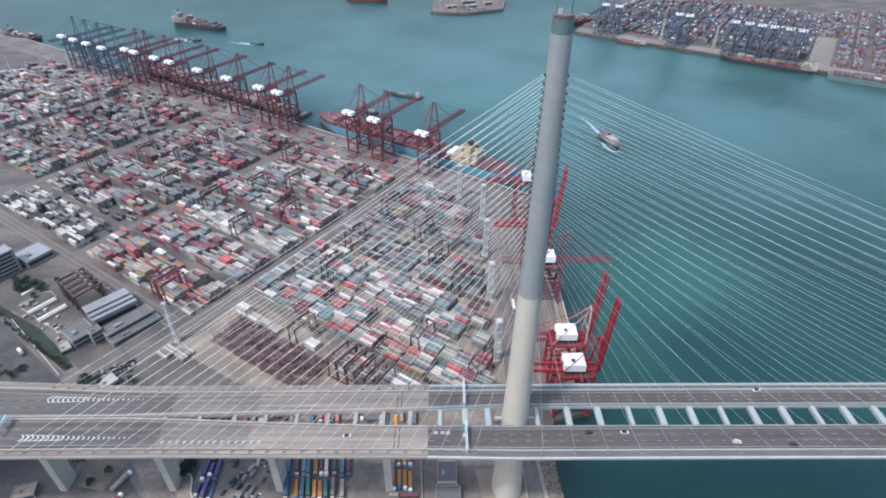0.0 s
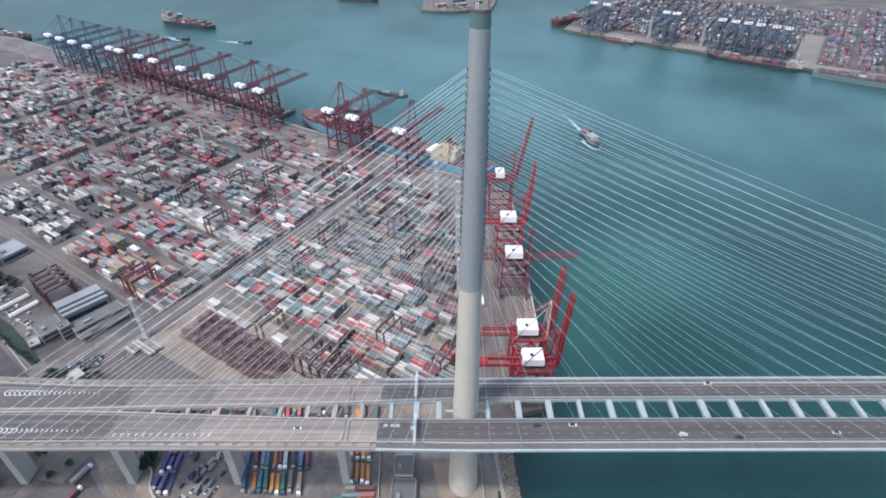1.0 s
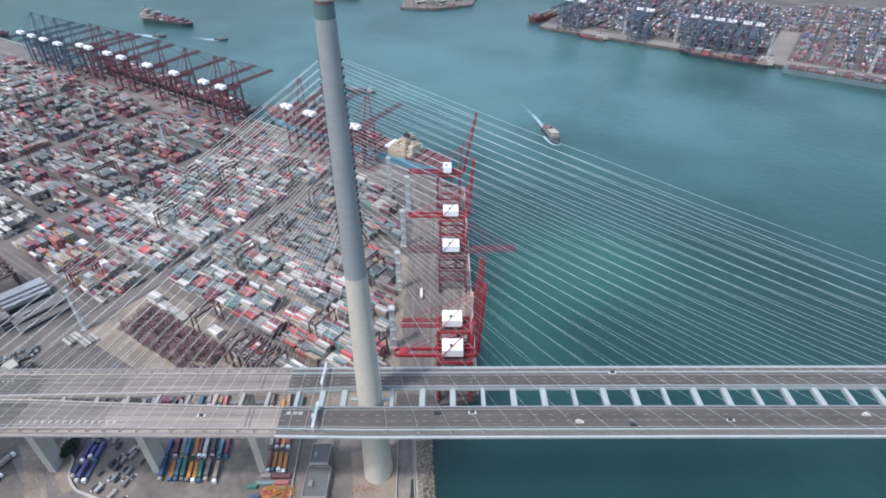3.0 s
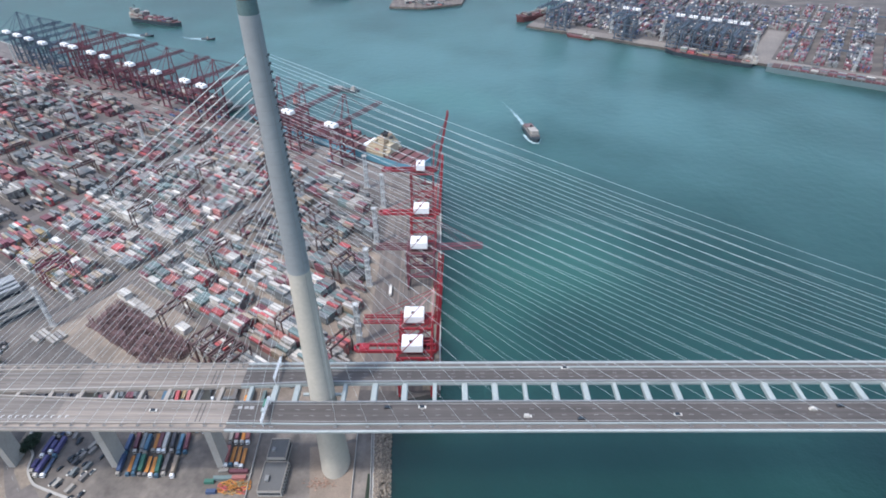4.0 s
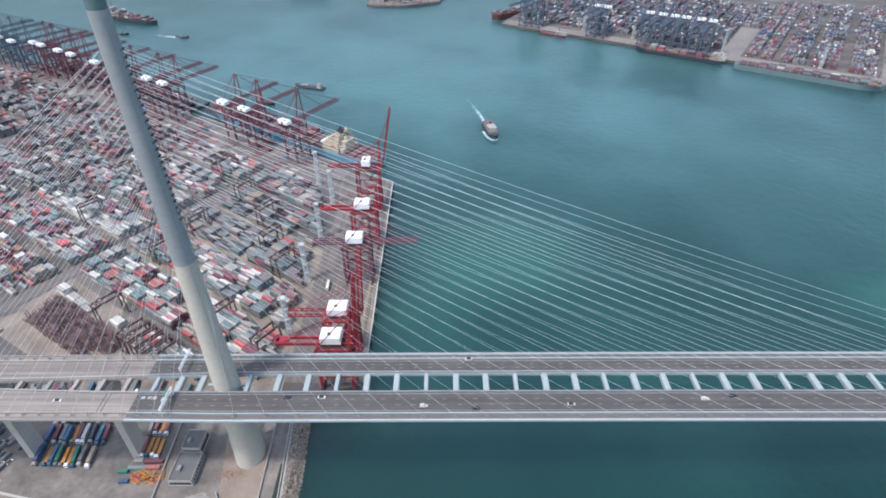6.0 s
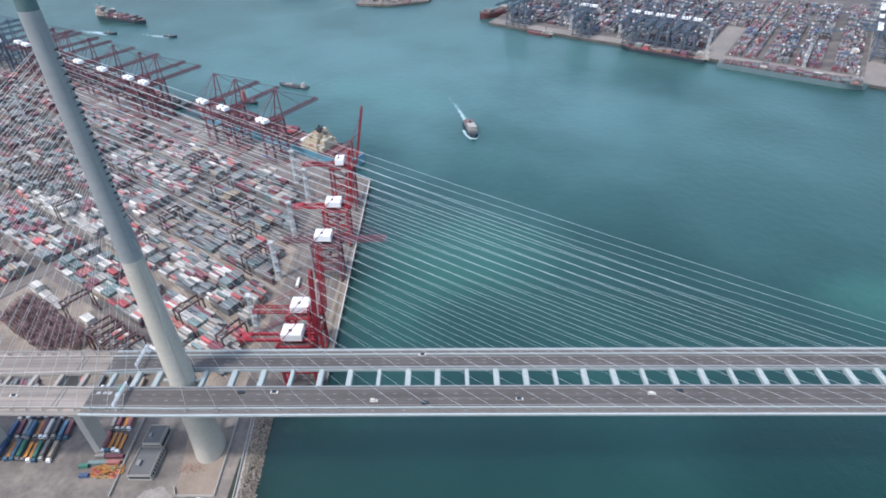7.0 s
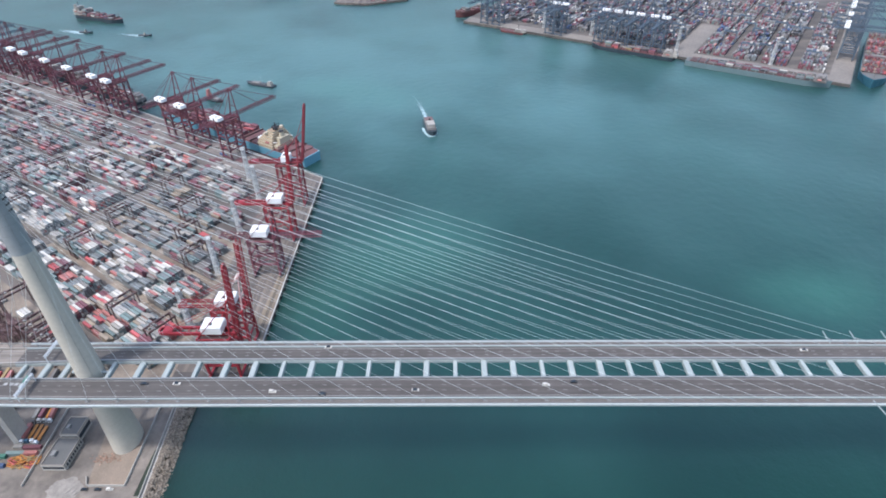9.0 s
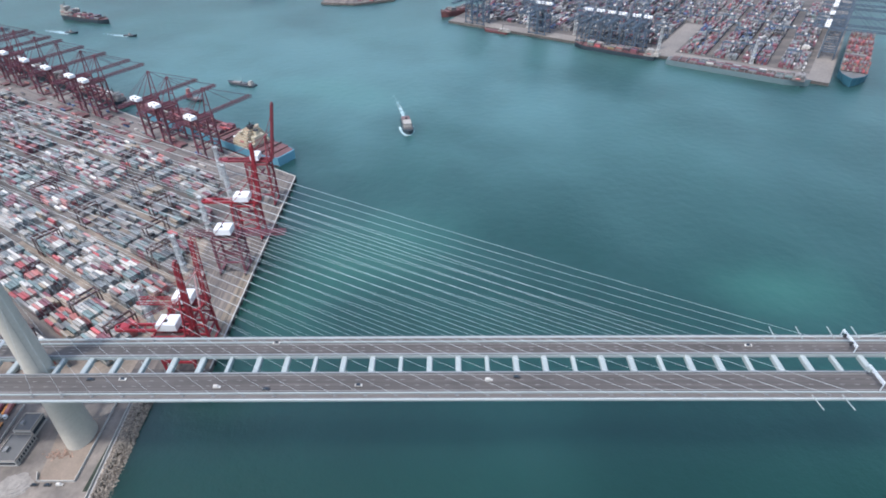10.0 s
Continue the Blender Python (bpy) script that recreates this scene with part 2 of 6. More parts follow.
M["terracotta"] = mat("terracotta_rubble", (0.27, 0.17, 0.125), 0.9, var=0.2, piece=0.4)
M["gravel"] = mat("pale_gravel", (0.24, 0.222, 0.20), 0.95, var=0.2, scale=0.3, bump=0.4)
# Muted container paints: the softening of haze is put into these colours.
PAINTS = {
    "white": (0.51, 0.485, 0.44), "pale": (0.294, 0.275, 0.246), "steel": (0.165, 0.178, 0.179), "grey": (0.180, 0.168, 0.159),
    "maroon": (0.160, 0.063, 0.076), "scarlet": (0.38, 0.085, 0.088), "coral": (0.345, 0.138, 0.124), "teal": (0.142, 0.190, 0.184),
    "navy": (0.055, 0.085, 0.16), "tan": (0.27, 0.22, 0.165), "yellow": (0.27, 0.20, 0.10), "black": (0.062, 0.061, 0.065), "blue": (0.07, 0.14, 0.20), "green": (0.05, 0.15, 0.11), "indigo": (0.075, 0.070, 0.165),
}
PAINT_NAMES = list(PAINTS)
for k, c in PAINTS.items():
    M["c_" + k] = mat("container_" + k, c, 0.6, var=0.12, scale=0.25, fine=1.1, finevar=0.1, piece=0.2, single=0.18)


# ---- mesh tools ----
class Shape:
    """Collects boxes, beams and rounds into one mesh."""

    def __init__(self):
        self.v, self.f, self.mi = [], [], []

    def add(self, verts, faces, mi=0):
        o = len(self.v)
        self.v += [tuple(p) for p in verts]
        self.f += [tuple(i + o for i in f) for f in faces]
        self.mi += [mi] * len(faces)
        return self

    def box(self, x, y, z, sx, sy, sz, rz=0.0, mi=0):
        """A box that stands on z, centred on x, y."""
        c, s = math.cos(rz), math.sin(rz)
        vs = []
        for dz in (0, sz):
            for dx, dy in ((-1, -1), (1, -1), (1, 1), (-1, 1)):
                px, py = dx * sx / 2, dy * sy / 2
                vs.append((x + px * c - py * s, y + px * s + py * c, z + dz))
        return self.add(vs, [(3, 2, 1, 0), (4, 5, 6, 7), (0, 1, 5, 4), (1, 2, 6, 5), (2, 3, 7, 6), (3, 0, 4, 7)], mi)

    def beam(self, p, q, w, h=None, mi=0):
        p, q = Vector(p), Vector(q)
        d = (q - p).normalized()
        side = d.cross(Vector((0, 0, 1)))
        side = side.normalized() if side.length > 1e-4 else Vector((0, 1, 0))
        up = side.cross(d)
        h = w if h is None else h
        vs = [e + side * (a * w / 2) + up * (b * h / 2) for e in (p, q) for a, b in ((-1, -1), (1, -1), (1, 1), (-1, 1))]
        return self.add(vs, [(0, 1, 2, 3), (7, 6, 5, 4), (1, 0, 4, 5), (2, 1, 5, 6), (3, 2, 6, 7), (0, 3, 7, 4)], mi)

    def tube(self, pts, rad, sides=6, mi=0, caps=True):
        """A round bar along pts; rad is a number or one per point, or pairs for ovals (upright runs only)."""
        pts = [Vector(p) for p in pts]
        n = len(pts)
        vs = []
        for i, p in enumerate(pts):
            d = (pts[min(i + 1, n - 1)] - pts[max(i - 1, 0)]).normalized()
            side = d.cross(Vector((0, 0, 1)))
            side = side.normalized() if side.length > 1e-3 else Vector((1, 0, 0))
            up = side.cross(d)
            if abs(d.z) > 0.999:
                side, up = Vector((1, 0, 0)), Vector((0, 1, 0))
            r = rad[i] if isinstance(rad, (list, tuple)) else rad
            ra, rb = r if isinstance(r, (list, tuple)) else (r, r)
            for k in range(sides):
                a = 2 * math.pi * k / sides
                vs.append(p + side * (math.cos(a) * ra) + up * (math.sin(a) * rb))
        fs = [(i * sides + k, i * sides + (k + 1) % sides, (i + 1) * sides + (k + 1) % sides, (i + 1) * sides + k) for i in range(n - 1) for k in range(sides)]
        if caps:
            fs += [tuple(range(sides - 1, -1, -1)), tuple(range((n - 1) * sides, n * sides))]
        return self.add(vs, fs, mi)

    def prism(self, pts, z0, z1, mi=0):
        n = len(pts)
        vs = [(x, y, z0) for x, y in pts] + [(x, y, z1) for x, y in pts]
        return self.add(vs, [tuple(range(n - 1, -1, -1)), tuple(range(n, 2 * n))] + [(i, (i + 1) % n, n + (i + 1) % n, n + i) for i in range(n)], mi)

    def sweep(self, sections, mi=0):
        """Joins closed outlines of equal length, end to end."""
        n = len(sections[0])
        vs = [p for s in sections for p in s]
        fs = [(i * n + k, i * n + (k + 1) % n, (i + 1) * n + (k + 1) % n, (i + 1) * n + k) for i in range(len(sections) - 1) for k in range(n)]
        fs += [tuple(range(n - 1, -1, -1)), tuple(range((len(sections) - 1) * n, len(sections) * n))]
        return self.add(vs, fs, mi)

    def mesh(self, name, mats, smooth=False):
        me = bpy.data.meshes.new(name)
        me.from_pydata(self.v, [], self.f)
        for m in mats if isinstance(mats, (list, tuple)) else [mats]:
            me.materials.append(m)
        if any(self.mi):
            me.polygons.foreach_set("material_index", self.mi)
        bm = bmesh.new()
        bm.from_mesh(me)
        bmesh.ops.recalc_face_normals(bm, faces=bm.faces)
        bm.to_mesh(me)
        bm.free()
        if smooth:
            me.polygons.foreach_set("use_smooth", [True] * len(me.polygons))
            me.set_sharp_from_angle(angle=radians(40))
        me.update()
        return me


def part(name, shape, material, parent, label="", smooth=False):
    ob = new(name, shape if isinstance(shape, bpy.types.Mesh) else shape.mesh(name, material, smooth))
    ob.parent = parent
    return tagged(ob, label=label)


def thing(name, m, label, category, group="", kind=""):
    ob = new(name)
    ob.empty_display_size = 1.0
    ob.matrix_world = m
    return tagged(ob, label, category, group, kind)


def solid(name, shape, material, label, category, group="", kind="", smooth=False, m=None):
    ob = new(name, shape.mesh(name, material, smooth))
    if m is not None:
        ob.matrix_world = m
    return tagged(ob, label, category, group, kind)


# ---- the plan: the yard's grid follows the quay; a runs along it, b inland ----
GROUND = 5.0
CORNER = Vector((68.0, 377.0, 0))
AX = Vector((-0.835, 0.55, 0)).normalized()
BX = Vector((-AX.y, AX.x, 0))
YARD_TURN = math.degrees(math.atan2(AX.y, AX.x))
FAR = Vector((904.0, 695.0, 0))


def at(a, b, z=0.0):
    p = CORNER + AX * a + BX * b
    return (p.x, p.y, z)


def far_at(a, c, z=0.0):
    p = FAR + AX * a - BX * c
    return (p.x, p.y, z)


def road_z(x):
    return 77.2 + (3.0 * (1 - ((x - 509) / 509) ** 2) - 0.0 if x > 0 else 0.004 * x)

# ---- sea and land ----
sea = Shape().add([(-4000, -4000, 0), (4000, -4000, 0), (4000, 4500, 0), (-4000, 4500, 0)], [(0, 1, 2, 3)])
solid("water", sea, M["water"], "teal harbour water with paler green silt patches and far haze put into its colour", "water", kind="structure")

land = [at(0, 0)[:2], at(1700, 0)[:2], (-2600, 900), (-2600, -1500), (31, -1500), (31, -80), (30, 30), (40, 52), (69.5, 60)]
solid("ground", Shape().prism(land, -8, GROUND), M["yard"], "worn grey-brown concrete yard of the container terminal", "ground", kind="structure")
north_apron = [at(60, 0.5)[:2], at(1500, 0.5)[:2], at(1500, 54)[:2], at(60, 54)[:2]]
solid("pavement_north", Shape().prism(north_apron, GROUND - 0.5, GROUND + 0.02), M["apron"], "dark oil-stained concrete apron of the long berth", "pavement", kind="structure")
apron = [at(0, 0)[:2], at(59.9, 0)[:2], at(59.9, 52)[:2], (8, 345), (8, 62), (69.5, 60)]
solid("pavement", Shape().prism(apron, GROUND - 0.5, GROUND + 0.02), M["quay"], "pinkish concrete quay apron with rails", "pavement", kind="structure")
bare = [at(140, 150)[:2], at(140, 395)[:2], (-125, 42), (8, 52), (8, 236)]
solid("pavement_yard", Shape().prism(bare, GROUND - 0.5, GROUND + 0.016), M["tan_ground"], "tan bare ground under the nearer container stacks", "pavement", kind="structure")
under_ground = [(-205, 50), (-8, 52), (30.5, 28), (30.5, -85), (-205, -85)]
solid("pavement_under", Shape().prism(under_ground, GROUND - 0.5, GROUND + 0.01), M["pale_yard"], "pale worn ground of the truck park below the bridge", "pavement", kind="structure")
sand = [(56, 62), (68.4, 62), (67.9, 214), (61, 190)]
solid("pavement_strip", Shape().prism(sand, GROUND - 0.5, GROUND + 0.026), M["sandy"], "sandy brown strip along the quay edge", "pavement", kind="structure")
kerb = Shape()
kerb.beam((69.2, 62, GROUND + 0.15), (67.6, 376.6, GROUND + 0.15), 1.2, 0.5)
kerb.beam(at(0.5, 0.5, GROUND + 0.15), at(1500, 0.5, GROUND + 0.15), 1.2, 0.5)
solid("kerb", kerb, M["concrete"], "raised concrete edge along the quays", "kerb", kind="structure")
rails = Shape()
for x in (39.5, 41.0, 63.0, 64.4):
    rails.beam((x, 64, GROUND + 0.1), (x, 368, GROUND + 0.1), 0.35, 0.2)
for b in (6.0, 7.2, 34.0, 35.2):
    rails.beam(at(8, b, GROUND + 0.1), at(1200, b, GROUND + 0.1), 0.35, 0.2)
solid("trim", rails, M["dark"], "dark steel crane rails set in the apron", "rail", kind="structure")
fenders = thing("quay_fenders", pose(0, 0, 0), "row of dark rubber fenders on the quay wall", "fender", kind="structure")
for y in range(70, 372, 12):
    part("fender", Shape().box(70.2 - (y - 70) * 0.004, y, 1.0, 1.2, 2.2, 3.4), M["dark"], fenders)

# far terminal on the opposite side, and the land at its back
far_land = [far_at(0, 0)[:2], far_at(772, 0)[:2], far_at(800, 260)[:2], far_at(900, 1500)[:2], far_at(0, 1500)[:2]]
solid("ground_far", Shape().prism(far_land, -8, GROUND), M["yard"], "far container terminal ground across the channel", "ground", kind="structure")
far_ap = [far_at(0, 0)[:2], far_at(772, 0)[:2], far_at(776, 36)[:2], far_at(34, 36)[:2], far_at(34, 1200)[:2], far_at(0, 1200)[:2]]
solid("pavement_far", Shape().prism(far_ap, GROUND - 0.5, GROUND + 0.02), M["farquay"], "pale concrete quay of the far terminal", "pavement", kind="structure")
lot = [far_at(266, 30)[:2], far_at(304, 30)[:2], far_at(304, 268)[:2], far_at(266, 268)[:2]]
solid("pavement_lot", Shape().prism(lot, GROUND - 0.5, GROUND + 0.05), M["farquay"], "empty pale storage lot of the far terminal", "pavement", kind="structure")
island = [(-72, 1308), (20, 1296), (115, 1340), (135, 1460), (60, 1560), (-60, 1500)]
solid("ground_point", Shape().prism(island, -8, GROUND), M["quay"], "distant low quay across the water", "ground", kind="structure")

# ---- the bridge ----
bridge = thing("cable_stayed_bridge", pose(0, 0, 0), "long cable-stayed road bridge with twin decks and a round tower", "bridge")


def tower(x0):
    # oval foot that turns round and thins upwards; concrete below, steel skin above
    low = [(x0, 0, z) for z in (4.0, 20, 40, 60, 76, 100, 130, 160, 170)]
    low_r = [(9.6, 12.2), (9.0, 11.4), (8.4, 10.2), (7.9, 9.0), (7.4, 7.9), (6.9, 7.2), (6.3, 6.5), (5.75, 5.85), (5.55, 5.55)]
    shaft = part("tower_shaft", Shape().tube(low, low_r, 40), M["pale_concrete"], bridge, "pale grey concrete lower tower", True)
    high = [(x0, 0, z) for z in (170.02, 172, 200, 230, 260, 290.4)]
    skin = part("tower_skin", Shape().tube(high, [5.62, 5.6, 5.2, 4.75, 4.3, 3.95], 40), M["skin"], bridge, "dull grey steel-clad upper tower", True)
    for z in np.arange(176, 284, 6.0):
        r = 5.62 - (z - 170) * (5.62 - 3.95) / 114
        part("seam_ring", Shape().tube([(x0, 0, z), (x0, 0, z + 0.12)], r + 0.03, 40, caps=False), M["grey_steel"], skin)
    part("inspection_rail", Shape().tube([(x0 + 4.1, -4.0, 172), (x0 + 2.9, -2.9, 284)], 0.07, 6), M["grey_steel"], skin)
    part("inspection_rail", Shape().tube([(x0 + 5.4, -5.6, 78), (x0 + 4.05, -4.0, 169.5)], 0.07, 6), M["grey_steel"], shaft)
    part("crown", Shape().tube([(x0, 0, 290.42), (x0, 0, 295.8)], [3.83, 3.75], 32), M["glass_crown"], bridge, "green glazed lantern at the tower top", True)
    rim = Shape().tube([(x0, 0, 295.82), (x0, 0, 296.6)], [3.85, 3.85], 32)
    part("crown_rim", rim, M["bronze"], bridge, "brown rim round the tower top")
    part("crown_deck", Shape().tube([(x0, 0, 296.62), (x0, 0, 296.9)], [3.3, 3.3], 24), M["roof_dark"], bridge)
    rod = Shape().tube([(x0 + 2.6, 0, 296.6), (x0 + 2.6, 0, 302)], 0.16, 6)
    part("lightning_rod", rod, M["dark"], bridge)
    rod = Shape().tube([(x0 - 2.4, 0.5, 296.6), (x0 - 2.4, 0.5, 299.6)], 0.12, 6)
    part("lightning_rod", rod, M["dark"], bridge)
    part("hoist_box", Shape().box(x0 - 1.6, -0.8, 296.9, 1.4, 1.2, 1.8), M["concrete"], bridge)
    return shaft


tower(0)


def lerp(t, *rows):
    for (a, p), (b, q) in zip(rows, rows[1:]):
        if t <= b:
            return p + (q - p) * max(0.0, (t - a)) / (b - a)
    return rows[-1][1]


# inner edges of the two decks: the gap closes towards the approach
def inner_near(x):
    return lerp(x, (-300, -1.9), (-232, -1.3), (-200, -1.9), (-140, -4.4), (-88, -6.3), (-46, -6.9), (0, -7.0))


def inner_far(x):
    return lerp(x, (-300, -1.7), (-232, -1.1), (-200, 0.0), (-140, 1.6), (-89, 3.1), (-46, 4.6), (0, 6.6))


def outer_near(x):
    return lerp(x, (-420, -34.0), (-280, -27.6), (-190, -26.8), (-60, -27.2), (0, -28.2))


def outer_far(x):
    return lerp(x, (-420, 33.0), (-313, 25.2), (-225, 21.4), (-140, 21.9), (0, 23.0))


STATIONS = [-420, -360, -313, -280, -232, -200, -170, -140, -110, -80, -50.0] + [-50 + 16.7 * i for i in range(1, 4)] + list(np.arange(18, 1090, 18.0))


def strip(y0, y1, x0, x1, lift, drop, step=18.0):
    """A slab along the deck between two edge lines, lift above and drop below the road level."""
    xs = [x0] + [x for x in STATIONS if x0 + 0.5 < x < x1 - 0.5] + [x1]
    secs = []
    for x in xs:
        z = road_z(x)
        a, b = y0(x), y1(x)
        secs.append([(x, a, z - drop), (x, b, z - drop), (x, b, z + lift), (x, a, z + lift)])
    return Shape().sweep(secs)


def girder(y_in, y_out, x0, x1):
    """Rounded box girder: flat top, curved flank up to the outer edge."""
    xs = [x0] + [x for x in STATIONS if x0 + 0.5 < x < x1 - 0.5] + [x1]
    secs = []
    for x in xs:
        z, a, b = road_z(x) - 0.25, y_in(x), y_out(x)
        w = b - a
        secs.append([(x, a, z), (x, a, z - 2.2), (x, a + w * 0.12, z - 3.4), (x, a + w * 0.62, z - 3.5), (x, a + w * 0.86, z - 2.2), (x, b, z - 0.9), (x, b, z)])
    return Shape().sweep(secs)


END = 1080.0
for yi, yo, s in ((inner_near, outer_near, -1), (inner_far, outer_far, 1)):
    for x0, x1, gm, rm, lbl in ((-420, -200.04, "deck_concrete", "midroad", "grey concrete approach deck"), (-200, -150.04, "deck_concrete", "blendroad", "pale concrete approach deck"), (-150, -50, "deck_concrete", "oldroad", "pale concrete approach deck"), (-49.96, END, "deck_steel", "asphalt", "white steel deck with dark asphalt")):
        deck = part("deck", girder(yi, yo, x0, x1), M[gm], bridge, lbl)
        road_in = lambda x, yi=yi, s=s: yi(x) + 1.5 * s
        road_out = lambda x, yo=yo, s=s: yo(x) - 5.4 * s
        part("carriageway", strip(road_in, road_out, x0, x1, 0.02, 0.2), M[rm], deck, "asphalt carriageway")
        walkw = strip(lambda x, yo=yo, s=s: yo(x) - 4.3 * s, lambda x, yo=yo, s=s: yo(x) - 1.4 * s, x0, x1, 0.06, 0.2)
        part("service_strip", walkw, M["oldroad"] if gm == "deck_concrete" else M["service"], deck)
        part("inner_parapet", strip(lambda x: yi(x) + 0.35 * s, lambda x: yi(x) + 1.25 * s, x0, x1, 0.9, 0.2), M["deck_concrete" if gm == "deck_concrete" else "grey_steel"], deck)
        part("outer_parapet", strip(lambda x: yo(x) - 5.2 * s, lambda x: yo(x) - 4.5 * s, x0, x1, 1.0, 0.2), M["deck_concrete" if gm == "deck_concrete" else "deck_steel"], deck)
        part("edge_beam", strip(lambda x: yo(x) - 0.8 * s, lambda x: yo(x) - 0.05 * s, x0, x1, 0.55, 0.2), M["deck_concrete" if gm == "deck_concrete" else "edge_sunlit"], deck)
        # posts and top rail of the outer guard
        rail = Shape()
        xs = np.arange(max(x0, -400), x1, 4.5)
        for x in xs:
            rail.box(x, yo(x) - 0.6 * s, road_z(x) + 0.5, 0.22, 0.22, 1.0)
        for p, q in zip(xs[:-1:4], list(xs[4::4]) + [xs[-1]]):
            rail.beam((p, yo(p) - 0.6 * s, road_z(p) + 1.45), (q, yo(q) - 0.6 * s, road_z(q) + 1.45), 0.14)
        part("guard_rail", rail, M["grey_steel"], deck)

# lane lines
marks = Shape()
for yi, yo, s in ((inner_near, outer_near, -1), (inner_far, outer_far, 1)):
    for x in np.arange(-300, 700, 9.0):
        a, b = yi(x) + 1.5 * s, yo(x) - 5.4 * s
        for f in (0.31, 0.60):
            y = a + (b - a) * f
            marks.box(x, y, road_z(x) + 0.022, 2.6, 0.2, 0.02)
edge_lines = Shape()
for yi, yo, s in ((inner_near, outer_near, -1), (inner_far, outer_far, 1)):
    for f in (0.05, 0.88):
        xs = [x for x in STATIONS if -330 < x < 760]
        for p, q in zip(xs, xs[1:]):
            yy = [yi(x) + 1.5 * s + (yo(x) - yi(x) - 6.9 * s) * f for x in (p, q)]
            edge_lines.beam((p, yy[0], road_z(p) + 0.03), (q, yy[1], road_z(q) + 0.03), 0.3, 0.02)
tagged(part("lane_markings", marks, M["white_line"], bridge, "white dashed lane lines"), kind="stuff")
tagged(part("edge_line", edge_lines, M["white_line"], bridge, "white edge lines"), kind="stuff")
# chevrons where the lanes split
chev = Shape()
for x0, x1, y, hw, d in ((-275, -219, 12.0, 2.1, -1), (-277, -214, -14.9, 1.9, 1)):
    x = x0
    while x < x1:
        h = hw * (1 - (x - x0) / (x1 - x0)) + 0.25
        z = road_z(x) + 0.04
        chev.beam((x + h * 0.9 * d, y, z), (x, y + h, z), 0.6, 0.02)
        chev.beam((x + h * 0.9 * d, y, z), (x, y - h, z), 0.6, 0.02)
        x += 2.9
    chev.beam((x0, y + hw, road_z(x0) + 0.04), (x1 + 30, y, road_z(x1) + 0.04), 0.3, 0.02)
    chev.beam((x0, y - hw, road_z(x0) + 0.04), (x1 + 30, y, road_z(x1) + 0.04), 0.3, 0.02)
for k in range(14):
    x = -197 + k * 4.1
    chev.box(x, -17.7, road_z(x) + 0.04, 0.7, 1.7, 0.02)
    chev.box(x + 0.6, -17.0, road_z(x) + 0.04, 1.6, 0.4, 0.02)
tagged(part("chevron_markings", chev, M["fresh_line"], bridge, "white chevrons between splitting lanes"), kind="stuff")
for x in (-68.5, -66.0):
    for a, b in ((inner_near(x) - 1.6, outer_near(x) + 5.5), (inner_far(x) + 1.6, outer_far(x) - 5.5)):
        part("expansion_joint", Shape().beam((x, a, road_z(x) + 0.03), (x, b, road_z(x) + 0.03), 0.45, 0.03), M["dark"], bridge, "dark movement joint across the road")

for x in (-45.7, -41.8, -38.8):
    part("painted_block", Shape().box(x, -11.4, road_z(x) + 0.03, 2.4, 2.0, 0.02), M["white_line"], bridge, "white painted block on the lane")

# cross girders between the decks
cross = [(13.0 + 18 * k) for k in range(0, 58)] + [-15.5, -28.6, -43.2]
for i, x in enumerate(sorted(cross)):
    z = road_z(x)
    wide = 3.6 if (i % 3) else 2.6
    a, b = inner_near(x) + 0.1, inner_far(x) - 0.1
    g = Shape()
    g.sweep([[(x - wide / 2, y, z - 1.0), (x - wide / 2, y, z - 3.2), (x + wide / 2, y, z - 3.2), (x + wide / 2, y, z - 1.0), (x + wide * 0.36, y, z - 0.45), (x - wide * 0.36, y, z - 0.45)] for y in (a, b)])
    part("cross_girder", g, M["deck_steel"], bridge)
for x in (-60.6, -76, -92, -108, -126, -144, -162, -182, -202):
    a, b = inner_near(x) + 0.1, inner_far(x) - 0.1
    part("cross_beam", Shape().box(x, (a + b) / 2, road_z(x) - 3.2, 2.2, b - a, 2.7), M["deck_concrete"], bridge)
for sx in (-1, 1):
    part("tower_bearing", Shape().box(sx * 9.4, 0, 74.2, 4.4, 1.6, 1.4), M["deck_steel"], bridge)

# piers of the approach
for x in (-76.0, -146.5, -215.5, -286.0):
    pier = Shape()
    pier.sweep([[(x - 2.3 * k, 1.5 - w, z), (x + 2.3 * k, 1.5 - w, z), (x + 2.3 * k, 1.5 + w, z), (x - 2.3 * k, 1.5 + w, z)] for z, w, k in ((4.5, 5.6, 1.0), (50, 5.6, 1.0), (62, 7.5, 1.0), (72.6, 13.0, 1.15))])
    part("pier", pier, M["concrete"], bridge, "tall grey concrete pier with a flared head")

# stays: two planes, main span at 18 m, side span at about 10 m
def stay(p, q, r=0.064):
    p, q = Vector(p), Vector(q)
    sag = (q - p).length * 0.006
    pts = [p.lerp(q, i / 6) - Vector((0, 0, sag * 4 * (i / 6) * (1 - i / 6))) for i in range(7)]
    return Shape().tube(pts, r, 6)


def tower_r(z):
    return 5.62 - (z - 170) * (5.62 - 3.95) / (114 if z > 170 else 190)


def stay_level(i):
    """The lowest three stays leave the concrete shaft, the others the steel head at even steps."""
    return 195.5 + 3.33 * (i - 3) if i > 2 else (152.0, 168.0, 182.5)[i]


def main_foot(i):
    return 12.6 + 18.0 * i


